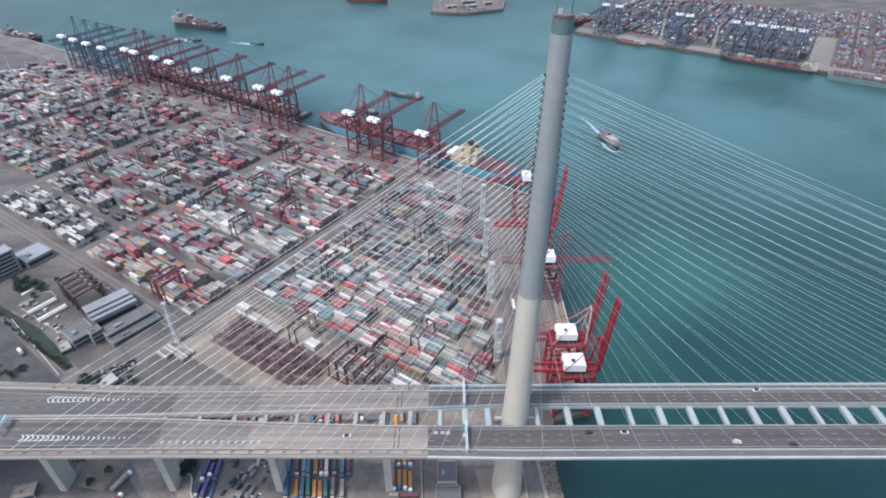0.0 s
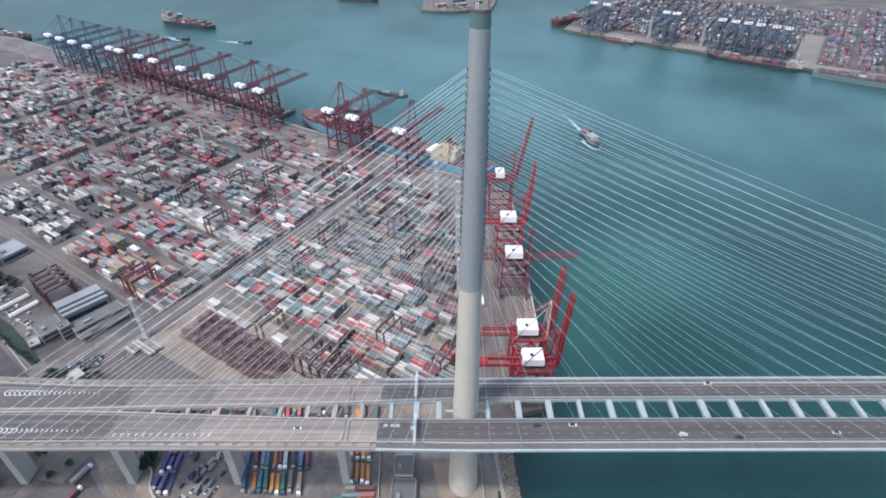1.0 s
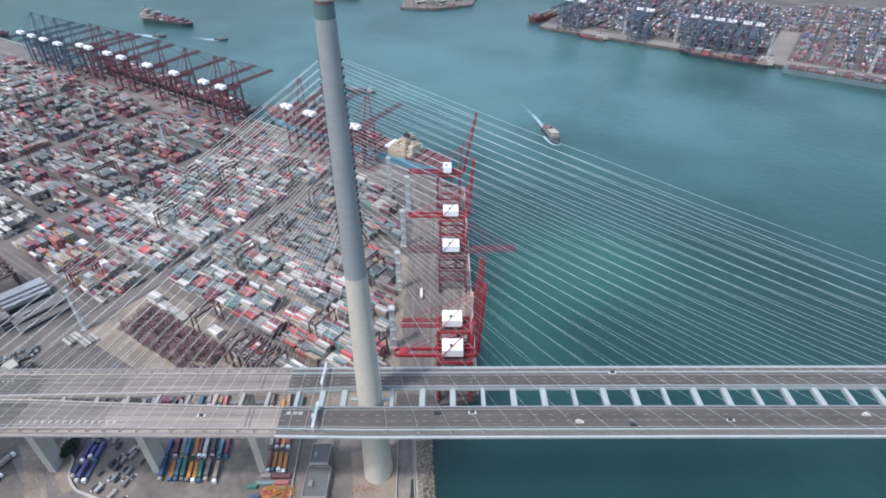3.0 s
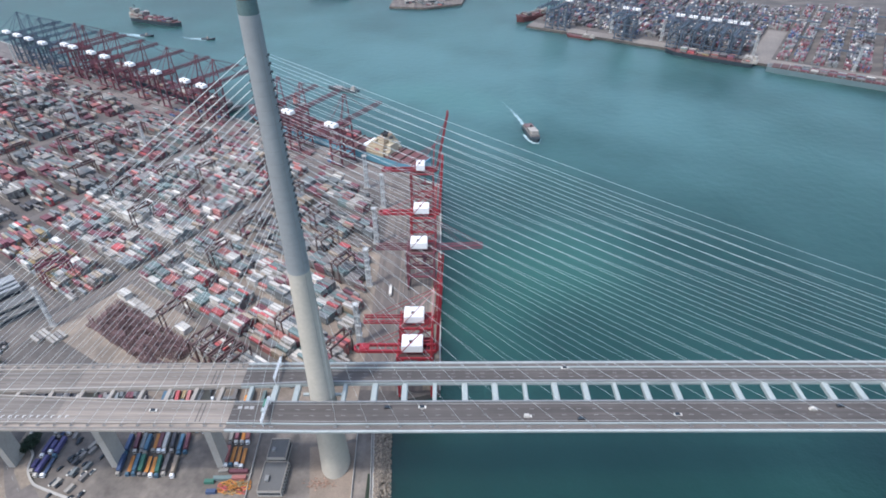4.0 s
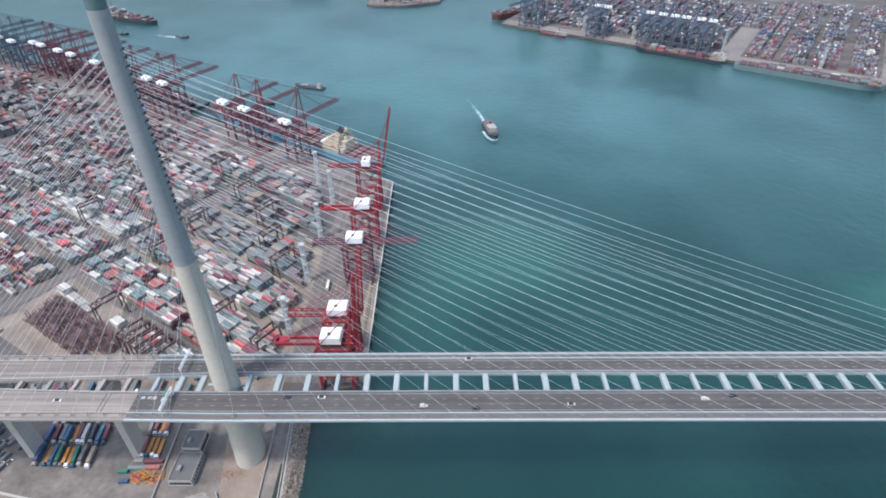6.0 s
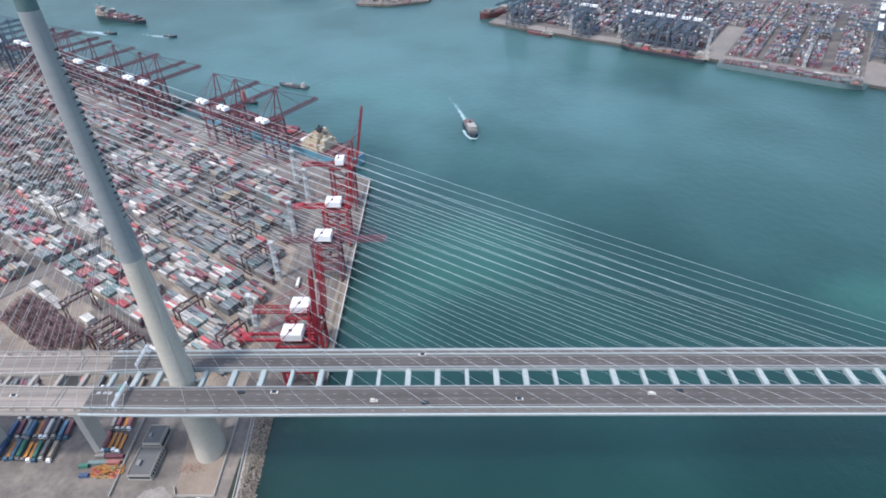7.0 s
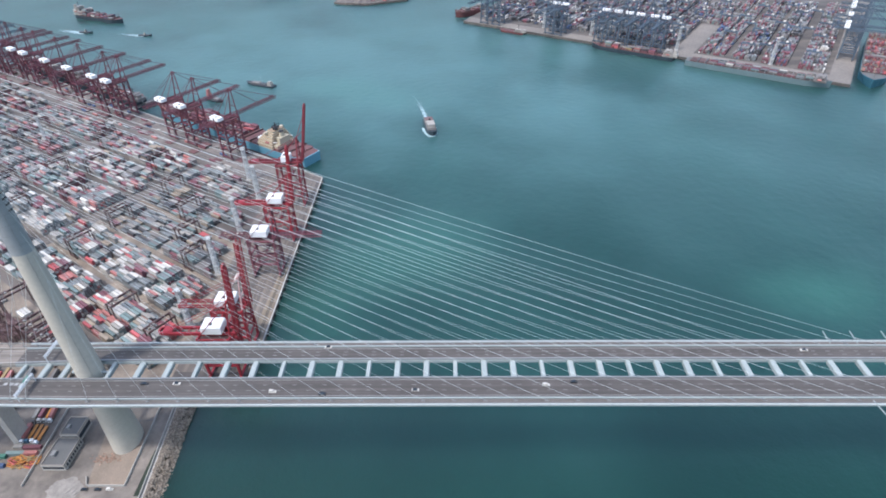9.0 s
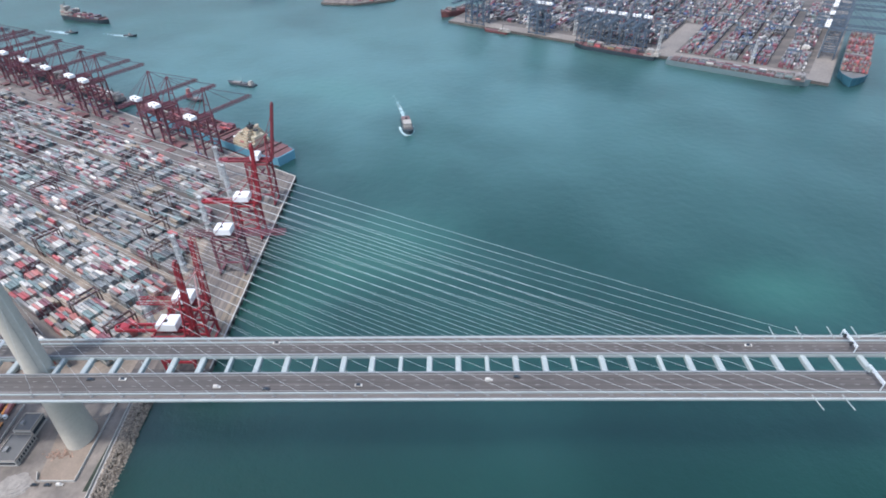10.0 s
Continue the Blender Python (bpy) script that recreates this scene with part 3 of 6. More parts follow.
for i in range(28):
    zt = stay_level(i)
    for s, edge in ((-1, outer_near), (1, outer_far)):
        for xd, side in ((main_foot(i), 1), (-(25.1 + 9.41 * i), -1)):
            yd = edge(xd) - 3.0 * s
            anchor = (side * (tower_r(zt) - 0.1), s * 1.3, zt)
            foot = (xd, yd, road_z(xd) + 0.3)
            part("stay_cable", stay(anchor, foot, (0.045 if side > 0 else 0.060) + 0.025 * i / 27), M["stay"], bridge, smooth=True)
            v = (Vector(anchor) - Vector(foot)).normalized()
            sock = Shape().tube([Vector(foot) - v * 0.6, Vector(foot) + v * 2.6], 0.26, 8)
            part("anchor_tube", sock, M["grey_steel"], bridge)
            part("anchor_plinth", Shape().box(xd - side * 0.8, yd, road_z(xd), 2.0, 0.6, 0.55), M["grey_steel"], bridge)
        if s == 1 and i > 2:
            for side in (-1, 1):
                sh = Shape().box(side * (tower_r(zt) + 0.2), 0, zt - 0.6, 0.6, 2.6, 0.75)
                part("anchor_box", sh, M["dark"], bridge)
# the far tower and those of its stays that reach the middle of the span
tower(1018)
for i in range(24, 28):
    zt = stay_level(i)
    for s, edge in ((-1, outer_near), (1, outer_far)):
        xd = 1018 - main_foot(i)
        part("stay_cable", stay((1018 - tower_r(zt) + 0.1, s * 1.3, zt), (xd, edge(xd) - 3.0 * s, road_z(xd) + 0.3), 0.082), M["stay"], bridge, smooth=True)
# inspection arms beyond the deck edge near midspan
for x in (470, 487.5, 508, 524):
    for s, edge in ((-1, outer_near), (1, outer_far)):
        if s == -1 and x > 500:
            continue
        arm = Shape().beam((x, edge(x) - 3 * s, road_z(x) + 0.4), (x + 1.0, edge(x) + 8.0 * s, road_z(x) + 0.6), 0.45, 0.5)
        part("inspection_arm", arm, M["deck_steel"], bridge)


def sign_gantry(x, y0, y1, tall, panels=(), posts=()):
    g = thing("sign_gantry", pose(x, 0, road_z(x)), "pale steel truss sign gantry spanning the carriageway", "sign gantry", "sign gantries")
    for y in posts or (y0, y1):
        part("post", Shape().tube([(0, y, 0), (0, y, tall)], 0.26, 8), M["gantry_white"], g)
    tr = Shape()
    for dz in (0, 1.4):
        for dx in (-0.45, 0.45):
            tr.beam((dx, y0, tall - dz), (dx, y1, tall - dz), 0.24)
    n = int(abs(y1 - y0) / 1.5)
    for i in range(n):
        ya, yb = y0 + (y1 - y0) * i / n, y0 + (y1 - y0) * (i + 1) / n
        tr.beam((0.45, ya, tall), (0.45, yb, tall - 1.4), 0.14)
        tr.beam((-0.45, ya, tall - 1.4), (-0.45, yb, tall), 0.14)
        tr.beam((-0.45, ya, tall), (0.45, yb, tall), 0.14)
    part("truss", tr, M["gantry_white"], g)
    for y, w, colour in panels:
        p = part("sign_panel", Shape().box(-1.3, y, tall - 2.6, 1.3, w, 2.6), M[colour], g)
    return g


sign_gantry(-29.2, 22.6, 5.2, 6.2, (), (20.9, 5.8))
sign_gantry(-28.7, -8.0, -25.4, 6.2, ((-12.6, 5.0, "c_green"), (-17.4, 2.6, "deck_steel")), (-8.6, -24.6))
sign_gantry(513, 22.5, 7.6, 6.5, ((18, 1.2, "dark"), (11, 1.2, "dark")))
sign_gantry(511.5, -7.6, -21.8, 6.5, ((-10, 3, "deck_steel"),))
sign_gantry(-288.5, -4.6, -14, 6.5, ((-5, 3, "c_green"), (-9, 3, "c_green")))

# ---- quay cranes: local x points to the water, seaward rail at x = 0 ----
def lattice(sh, p, q, w, h, bays, bar=0.45):
    """Four chords with zigzag bracing between p and q."""
    p, q = Vector(p), Vector(q)
    d = (q - p).normalized()
    side = Vector((0, 1, 0))
    up = d.cross(side)
    up = up if up.z > 0 or abs(up.x) > 0.5 else -up
    corner = lambda e, a, b: e + side * (a * w / 2) + up * (b * h / 2)
    for a in (-1, 1):
        for b in (-1, 1):
            sh.beam(corner(p, a, b), corner(q, a, b), bar * 1.5)
    for i in range(bays):
        e, f = p.lerp(q, i / bays), p.lerp(q, (i + 1) / bays)
        for a in (-1, 1):
            sh.beam(corner(e, a, -1), corner(f, a, 1), bar)
            sh.beam(corner(e, a, 1), corner(e, a, -1), bar)
        sh.beam(corner(e, -1, 1), corner(f, 1, 1), bar)
        sh.beam(corner(e, -1, 1), corner(e, 1, 1), bar)


def quay_crane(m, paint, boom_up, deck_h=42.0, reach=62.0, label="", house=(15.0, 12.0, 6.0), group="quay cranes", plated=False, lean=87, apex=30.0, house_x=-13.5, heavy=False, apex_paint=""):
    c = thing("quay_crane", m, label, "gantry crane", group)
    P = M[paint]
    g, hw = 24.0, 8.5  # rail gauge, half width along the quay
    for x in (0, -g):
        for y in (-hw, hw):
            lg = part("leg", Shape().sweep([[(x + dx * w, y + dy * w, z) for dx, dy in ((-1, -1), (1, -1), (1, 1), (-1, 1))] for z, w in ((1.8, 0.8), (14, 1.0), (deck_h + 2, 0.75))]), P, c)
        part("sill_beam", Shape().beam((x, -hw - 2, 2.2), (x, hw + 2, 2.2), 1.5, 1.6), P, c)
        part("portal_beam", Shape().beam((x, -hw, deck_h), (x, hw, deck_h), 1.3, 2.0), P, c)
        for y in (-hw, hw):
            bogie = Shape()
            for k in (-3, -1, 1, 3):
                bogie.tube([(x, y + k * 0.8 - 0.25, 0.5), (x, y + k * 0.8 + 0.25, 0.5)], 0.5, 10)
            bogie.box(x, y, 0.6, 1.0, 6.4, 1.0)
            part("bogie", bogie, M["dark"], c)
    for y in (-hw, hw):
        part("side_beam", Shape().beam((0, y, 14), (-g, y, 14), 1.3, 1.7), P, c)
        part("side_beam", Shape().beam((0, y, deck_h), (-g, y, deck_h), 1.2, 1.6), P, c)
        part("brace", Shape().beam((0, y, 14.5), (-g, y, deck_h - 1), 0.7), P, c)
    if heavy:
        for x in (0, -g):
            part("portal_beam", Shape().beam((x, -hw, deck_h * 0.6), (x, hw, deck_h * 0.6), 1.2, 1.6), P, c)
            part("brace", Shape().beam((x, -hw, deck_h * 0.62), (x, 0, deck_h - 1), 0.8), P, c)
            part("brace", Shape().beam((x, hw, deck_h * 0.62), (x, 0, deck_h - 1), 0.8), P, c)
            part("sill_beam", Shape().beam((x, -hw, 14), (x, hw, 14), 1.2, 1.6), P, c)
        for y in (-hw, hw):
            part("side_beam", Shape().beam((0, y, deck_h * 0.6), (-g, y, deck_h * 0.6), 1.0, 1.4), P, c)
            part("brace", Shape().beam((-g, y, 14.5), (0, y, deck_h * 0.58), 0.7), P, c)
        part("walkway", Shape().box(-g / 2, 0, deck_h - 0.4, g, hw * 1.7, 0.3), M["rust"], c)
    girder_sh = Shape()
    if plated:
        for y in (-3.2, 3.2):
            girder_sh.beam((-g - 28, y, deck_h + 1.6), (4, y, deck_h + 1.6), 1.3, 2.4)
        for x in np.arange(-g - 27, 4, 6.0):
            girder_sh.beam((x, -3.2, deck_h + 1.8), (x, 3.2, deck_h + 1.8), 0.6)
        loop = [(-g - 28 - 3.2 * math.sin(a), 3.2 * math.cos(a), deck_h + 1.6) for a in np.linspace(0, math.pi, 9)]
        for p, q in zip(loop, loop[1:]):
            girder_sh.beam(p, q, 1.3, 2.2)
        girder_sh.box(-g - 24, 0, deck_h + 2.9, 7.0, 5.4, 0.35)
    else:
        for y in (-3.2, 3.2):
            girder_sh.beam((-g - 28, y, deck_h + 0.8), (4, y, deck_h + 0.8), 0.8)
            girder_sh.beam((-g - 28, y, deck_h + 3.2), (4, y, deck_h + 3.2), 0.6)
            for x in np.arange(-g - 28, 3, 4.0):
                girder_sh.beam((x, y, deck_h + 0.8), (x + 4, y, deck_h + 3.2), 0.4)
        for x in np.arange(-g - 28, 4, 5.0):
            girder_sh.beam((x, -3.2, deck_h + 0.8), (x, 3.2, deck_h + 0.8), 0.5)
    part("girder", girder_sh, P, c)
    boom = Shape()
    tip = Vector((4 + reach * math.cos(radians(lean)), 0, deck_h + 2 + reach * math.sin(radians(lean)))) if boom_up else Vector((4 + reach, 0, deck_h + 3.5))
    root = Vector((4, 0, deck_h + 2))
    if plated:
        for y in (-2.6, 2.6):
            boom.beam(root + Vector((0, y, 0)), tip + Vector((0, y * 0.8, 0)), 1.5, 2.2)
        end = (tip - root).normalized()
        nose = [tip + end * (2.1 * math.sin(a)) + Vector((0, 2.1 * math.cos(a), 0)) for a in np.linspace(0, math.pi, 9)]
        for p, q in zip(nose, nose[1:]):
            boom.beam(p, q, 1.4, 2.0)
        for i in range(11):
            p = root.lerp(tip, i / 10)
            boom.beam(p + Vector((0, -2.6, 0)), p + Vector((0, 2.6, 0)), 0.6)
    else:
        lattice(boom, root, tip, 5.0, 3.0, 12, 0.42)
    part("boom", boom, P, c)
    # A-frame and back stays
    top = deck_h + apex
    af = Shape()
    for y in (-5, 5):
        af.beam((0, y * 1.5, deck_h), (1.5, y * 0.35, top), 1.1)
        af.beam((-g, y * 1.5, deck_h + 1), (0.5, y * 0.35, top - 1), 0.5)
    af.beam((1.5, -2.5, top), (1.5, 2.5, top), 1.2)
    af.beam((0.7, -4.5, deck_h + 13), (0.7, 4.5, deck_h + 13), 0.7)
    part("apex_frame", af, M[apex_paint or paint], c, "pale pinkish apex frame" if apex_paint else "")
    mid = root.lerp(tip, 0.55)
    for y in (-2.2, 2.2):
        for q in ((mid.x, y, mid.z + 1.4), (tip.x, y, tip.z - (0 if not boom_up else 4)), (-g - 24, y, deck_h + 3)):
            part("tie_bar", Shape().beam((1.5, y, top), q, 0.28), P, c)
    lx, ly, lz = house
    hx = house_x
    hs = Shape()
    hs.sweep([[(hx - lx / 2, y, deck_h + 3.6), (hx + lx / 2, y, deck_h + 3.6), (hx + lx / 2, y, deck_h + 3.6 + lz - 0.5), (hx + lx / 2 - 0.6, y, deck_h + 3.6 + lz), (hx - lx / 2 + 0.6, y, deck_h + 3.6 + lz), (hx - lx / 2, y, deck_h + 3.6 + lz - 0.5)] for y in (-ly / 2, ly / 2)])
    hb = part("machinery_house", hs, M["house_white"], c, "white machinery house")
    part("roof_vent", Shape().box(hx - 1.0, -ly * 0.12, deck_h + 3.6 + lz, 2.2, 2.2, 0.8), M["dark"], hb, "dark roof vent")
    part("house_door", Shape().box(hx - lx / 2 - 0.1, 0, deck_h + 4, 0.2, 2.4, 3), M["dark"], hb)
    cab = Shape().box(-6, 0, deck_h - 3.2, 3.0, 2.4, 2.8)
    part("cab", cab, M["c_pale"], c)
    tro = Shape().box(-9, 0, deck_h + 0.2, 5, 7.2, 1.2).beam((-9, -1.5, deck_h), (-9, -1.5, deck_h - 12), 0.15).beam((-9, 1.5, deck_h), (-9, 1.5, deck_h - 12), 0.15).box(-9, 0, deck_h - 13, 2.4, 11.5, 0.9)
    part("trolley", tro, P, c)
    for k in range(6):
        part("stair_flight", Shape().beam((-g - 1.6, -hw + (2 if k % 2 else -1), 3 + k * 6.4), (-g - 1.6, -hw + (-1 if k % 2 else 2), 9.4 + k * 6.4), 0.9, 0.3), M["grey_steel"], c)
    return c


Z0 = GROUND
e_red = quay_crane(pose(63.2, 64.5, Z0), "red", True, 41, 60, "bright red quay crane with its boom raised", plated=True, heavy=True)
quay_crane(pose(63.2, 94.5, Z0), "red", True, 41, 61, "red lattice quay crane with its boom raised beside another", apex_paint="faded_pink", heavy=True)
copy_thing(e_red, pose(63.2, 248, Z0))
quay_crane(pose(63.0, 191, Z0), "dullred", False, 40, 40, "dark red quay crane with a lowered lattice boom", heavy=True)
quay_crane(pose(60.0, 317, Z0), "hazy_red", True, 52, 64, "tall dark red quay crane at the quay corner, boom raised", (9.0, 13.0, 6.0), plated=True, lean=80, heavy=True)
north = lambda a: Matrix.Translation(at(a, 7, Z0)) @ pose(0, 0, 0, 0, 0, YARD_TURN - 90)
n_up = quay_crane(north(140), "dullred", False, 52, 66, "haze-dulled red quay crane reaching over a moored ship", (8.5, 16.0, 4.2), "quay cranes on the long berth", apex=35.0, house_x=-26.5, heavy=True)
for a in (215, 257, 390, 428, 498, 566, 637, 677, 734, 760):
    copy_thing(n_up, north(a))
north_back = lambda a: Matrix.Translation(at(a, 22, Z0)) @ pose(0, 0, 0, 0, 0, YARD_TURN - 90)
b_cr = quay_crane(north_back(802), "navy", False, 52, 66, "dark blue-grey quay crane with a white machinery house", (8.5, 16.0, 4.2), "dark quay cranes", apex=35.0, house_x=-28.0, heavy=True)
for a in (850, 892, 932):
    copy_thing(b_cr, north_back(a))
# far terminal cranes
far_q = lambda a: Matrix.Translation(far_at(a, 6, Z0)) @ pose(0, 0, 0, 0, 0, YARD_TURN + 90)
for a in (330, 352, 380, 402, 425, 450, 540, 560, 690, 720):
    copy_thing(b_cr, far_q(a))
far_s = lambda c: Matrix.Translation(far_at(7, c, Z0)) @ pose(0, 0, 0, 0, 0, YARD_TURN + 180)
for c in (150, 182, 256, 330, 372, 430):
    copy_thing(b_cr, far_s(c))


# ---- yard gantries on rubber tyres; local x along the block, y across ----
def yard_gantry(m, paint="rust", span=23.0, high=21.0, plain=False):
    g = thing("yard_gantry", m, "dark maroon rubber-tyred yard gantry crane over the stacks", "gantry crane", "yard gantries")
    P = M[paint]
    for y in (-span / 2, span / 2):
        for x in (-4.5, 4.5):
            part("leg", Shape().beam((x, y, 1.6), (x * 0.8, y, high), 1.0), P, g)
        sill = Shape().beam((-6.5, y, 1.8), (6.5, y, 1.8), 1.1, 1.3)
        for x in (-5.6, -3.8, 3.8, 5.6) if plain else ():
            sill.tube([(x, y - 0.35, 0.8), (x, y + 0.35, 0.8)], 0.8, 8)
        part("sill_beam", sill, P, g)
        for x in () if plain else (-5.6, -3.8, 3.8, 5.6):
            part("tyre", Shape().tube([(x, y - 0.35, 0.8), (x, y + 0.35, 0.8)], 0.8, 10), M["dark"], g)
    for x in (-3.6, 3.6):
        part("top_girder", Shape().beam((x, -span / 2 - 1, high), (x, span / 2 + 1, high), 1.1, 1.7), P, g)
    for y in (-span / 2, span / 2):
        part("end_tie", Shape().beam((-3.6, y, high), (3.6, y, high), 0.9), P, g)
    ty = span * 0.2
    tro = Shape()
    for dy in (-1.9, 1.9):
        tro.beam((-4.3, ty + dy, high + 1.2), (4.3, ty + dy, high + 1.2), 0.5, 0.6)
    for x in (-4.0, 4.0):
        tro.beam((x, ty - 1.9, high + 1.2), (x, ty + 1.9, high + 1.2), 0.5, 0.6)
    part("trolley", tro, P, g)
    part("winch", Shape().box(0, ty, high + 1.0, 2.6, 1.8, 1.3), M["c_grey"], g)
    part("cab", Shape().box(2.6, span * 0.2 + 3.2, high - 2.8, 2.0, 2.0, 2.4), M["c_pale"], g)
    return g


yard = lambda a, b: Matrix.Translation(at(a, b, Z0)) @ pose(0, 0, 0, 0, 0, YARD_TURN)
rtg = yard_gantry(yard(-34, 335))
for a, b in ((-24, 335.5), (-14, 335), (-4, 334.6), (5, 335), (56, 327), (-33, 279), (-88, 279), (95, 248), (110, 197), (60, 145), (20, 176), (225, 248), (250, 145), (205, 197), (300, 227), (280, 176), (310, 94), (190, 94),
             (375, 227), (420, 176), (470, 197), (430, 124), (500, 248), (560, 145), (600, 197), (680, 176), (640, 248), (760, 145), (820, 197), (700, 94), (590, 94), (120, 124), (-20, 197)):
    copy_thing(rtg, yard(a, b))
rtg_red = yard_gantry(yard(196, 352.5), "dullred")
copy_thing(rtg_red, yard(207, 352.5))
rtg_far = yard_gantry(Matrix.Translation(far_at(318, 120, Z0)) @ pose(0, 0, 0, 0, 0, YARD_TURN + 90), "navy", plain=True)
rtg_far["label"] = "dark blue yard gantry crane with a white machinery house"
part("machinery_house", Shape().box(0, 4.6, 22.4, 5.0, 4.2, 2.4), M["c_white"], rtg_far, "white machinery house")
for a, c in ((345, 200), (372, 140), (399, 260), (426, 180), (453, 90), (480, 300), (507, 150), (534, 220), (588, 330), (615, 80), (642, 180), (669, 280), (696, 210), (723, 90), (150, 90), (150, 280), (97, 260), (48, 380), (205, 240), (205, 420), (270, 340), (290, 420), (318, 300), (372, 360), (426, 340), (97, 430), (150, 460),
             (260, 280), (330, 80), (360, 300), (410, 90), (470, 240), (500, 90), (560, 260), (560, 90), (620, 250), (700, 120), (740, 220), (70, 320), (124, 400), (180, 330), (225, 150), (225, 300), (70, 90), (70, 210), (124, 120), (124, 260), (180, 80), (180, 200), (330, 150), (380, 200), (440, 130), (520, 180), (600, 120), (660, 190)):
    copy_thing(rtg_far, Matrix.Translation(far_at(a, c, Z0)) @ pose(0, 0, 0, 0, 0, YARD_TURN + 90))


# ---- containers ----
rng = np.random.default_rng(7)
# Mid, red and dull drop strong colours to stand in for distance haze.
MIX = {
    "near": dict(white=23, pale=23, steel=19, grey=9, scarlet=7, coral=11, maroon=8, teal=16, tan=7, black=1),
    "dusk": dict(grey=32, black=14, steel=24, teal=13, pale=12, maroon=9, tan=5, scarlet=2),
    "mid": dict(white=5, pale=21, steel=27, grey=26, maroon=18, coral=3, teal=9, tan=4, black=6),
    "red": dict(maroon=30, scarlet=1, coral=6, pale=17, steel=20, grey=20, white=5, teal=6, tan=4, black=3),
    "brick": dict(maroon=60, coral=14, grey=8, pale=4, scarlet=3),
    "mono": dict(white=34, black=30, grey=24, pale=18),
    "faded": dict(scarlet=3, coral=11, maroon=18, yellow=8, tan=18, steel=22, teal=13, grey=17, white=5, pale=10),
    "warm": dict(coral=13, maroon=34, scarlet=3, tan=8, grey=20, steel=14, pale=8),
    "dull": dict(maroon=36, steel=26, grey=30, navy=5, pale=7, white=1, coral=1, teal=4, black=10),
    "slate": dict(black=38, grey=26, steel=18, white=6, maroon=16, navy=8),
    "bright": dict(white=32, pale=36, steel=16, coral=6, teal=6, grey=8),
}


def stack_block(origin, ux, uy, length, rows, mix, tiers, fill=0.9, out=None, keep=None):
    """Rows of stacked containers; ux runs along the containers, uy across the rows."""
    names = list(MIX[mix])
    w = np.array([MIX[mix][k] for k in names], float)
    w /= w.sum()
    bays = int(length // 12.75)
    drift = tiers
    for i in range(bays):
        drift = 0.55 * drift + 0.45 * tiers + rng.normal(0, 0.75)
        bay_high = np.clip(drift, 0.7, 5.4)
        if rng.random() > fill:
            bay_high = rng.choice([0, 0, 1])
        favour = names[rng.choice(len(names), p=w)]
        lift = 0.0
        for r in range(rows):
            if rng.random() < 0.4:
                favour = names[rng.choice(len(names), p=w)]
                lift = rng.normal(0, 0.7)
            h = int(np.clip(round(bay_high + lift + rng.normal(0, 0.25)), 0, 5))
            short = rng.random() < (0.32 if mix == "dusk" else 0.18)
            for k in range(h):
                pick = favour if rng.random() < (0.45 if mix == "dusk" else 0.62) else names[rng.choice(len(names), p=w)]
                for part_i in ((-1, 1) if short else (0,)):
                    ln = 6.06 if short else 12.19
                    ca = 6.4 + i * 12.75 + part_i * 3.12 + rng.normal(0, 0.08)
                    cb = 1.4 + r * 2.86 + rng.normal(0, 0.06)
                    p = Vector(origin) + ux * ca + uy * cb
                    if keep and not keep(p.x, p.y):
                        continue
                    out.append((p.x, p.y, Z0 + 0.06 + k * 2.62, ux.x, ux.y, ln, PAINT_NAMES.index(pick)))


def bulk(name, rows, label, group=""):
    """One mesh of many plain steel boxes with a raised roof rim each."""
    R = np.array(rows, float)
    n = len(R)
    hl, hw, H = R[:, 5] / 2, np.full(n, 1.22), np.full(n, 2.59)
    ax, ay = R[:, 3], R[:, 4]
    verts = np.empty((n, 8, 3))
    for j, (sx, sy, sz) in enumerate(((-1, -1, 0), (1, -1, 0), (1, 1, 0), (-1, 1, 0), (-1, -1, 1), (1, -1, 1), (1, 1, 1), (-1, 1, 1))):
        verts[:, j, 0] = R[:, 0] + sx * hl * ax - sy * hw * ay
        verts[:, j, 1] = R[:, 1] + sx * hl * ay + sy * hw * ax
        verts[:, j, 2] = R[:, 2] + sz * H
    quads = np.array([(3, 2, 1, 0), (4, 5, 6, 7), (0, 1, 5, 4), (1, 2, 6, 5), (2, 3, 7, 6), (3, 0, 4, 7)])
    faces = (np.arange(n)[:, None, None] * 8 + quads[None]).reshape(-1, 4)
    me = bpy.data.meshes.new(name)
    me.from_pydata(verts.reshape(-1, 3).tolist(), [], faces.tolist())
    for k in PAINT_NAMES:
        me.materials.append(M["c_" + k])
    me.polygons.foreach_set("material_index", np.repeat(R[:, 6].astype(int), 6))
    me.update()
    return tagged(new(name, me), label, "containers", group, "stuff")


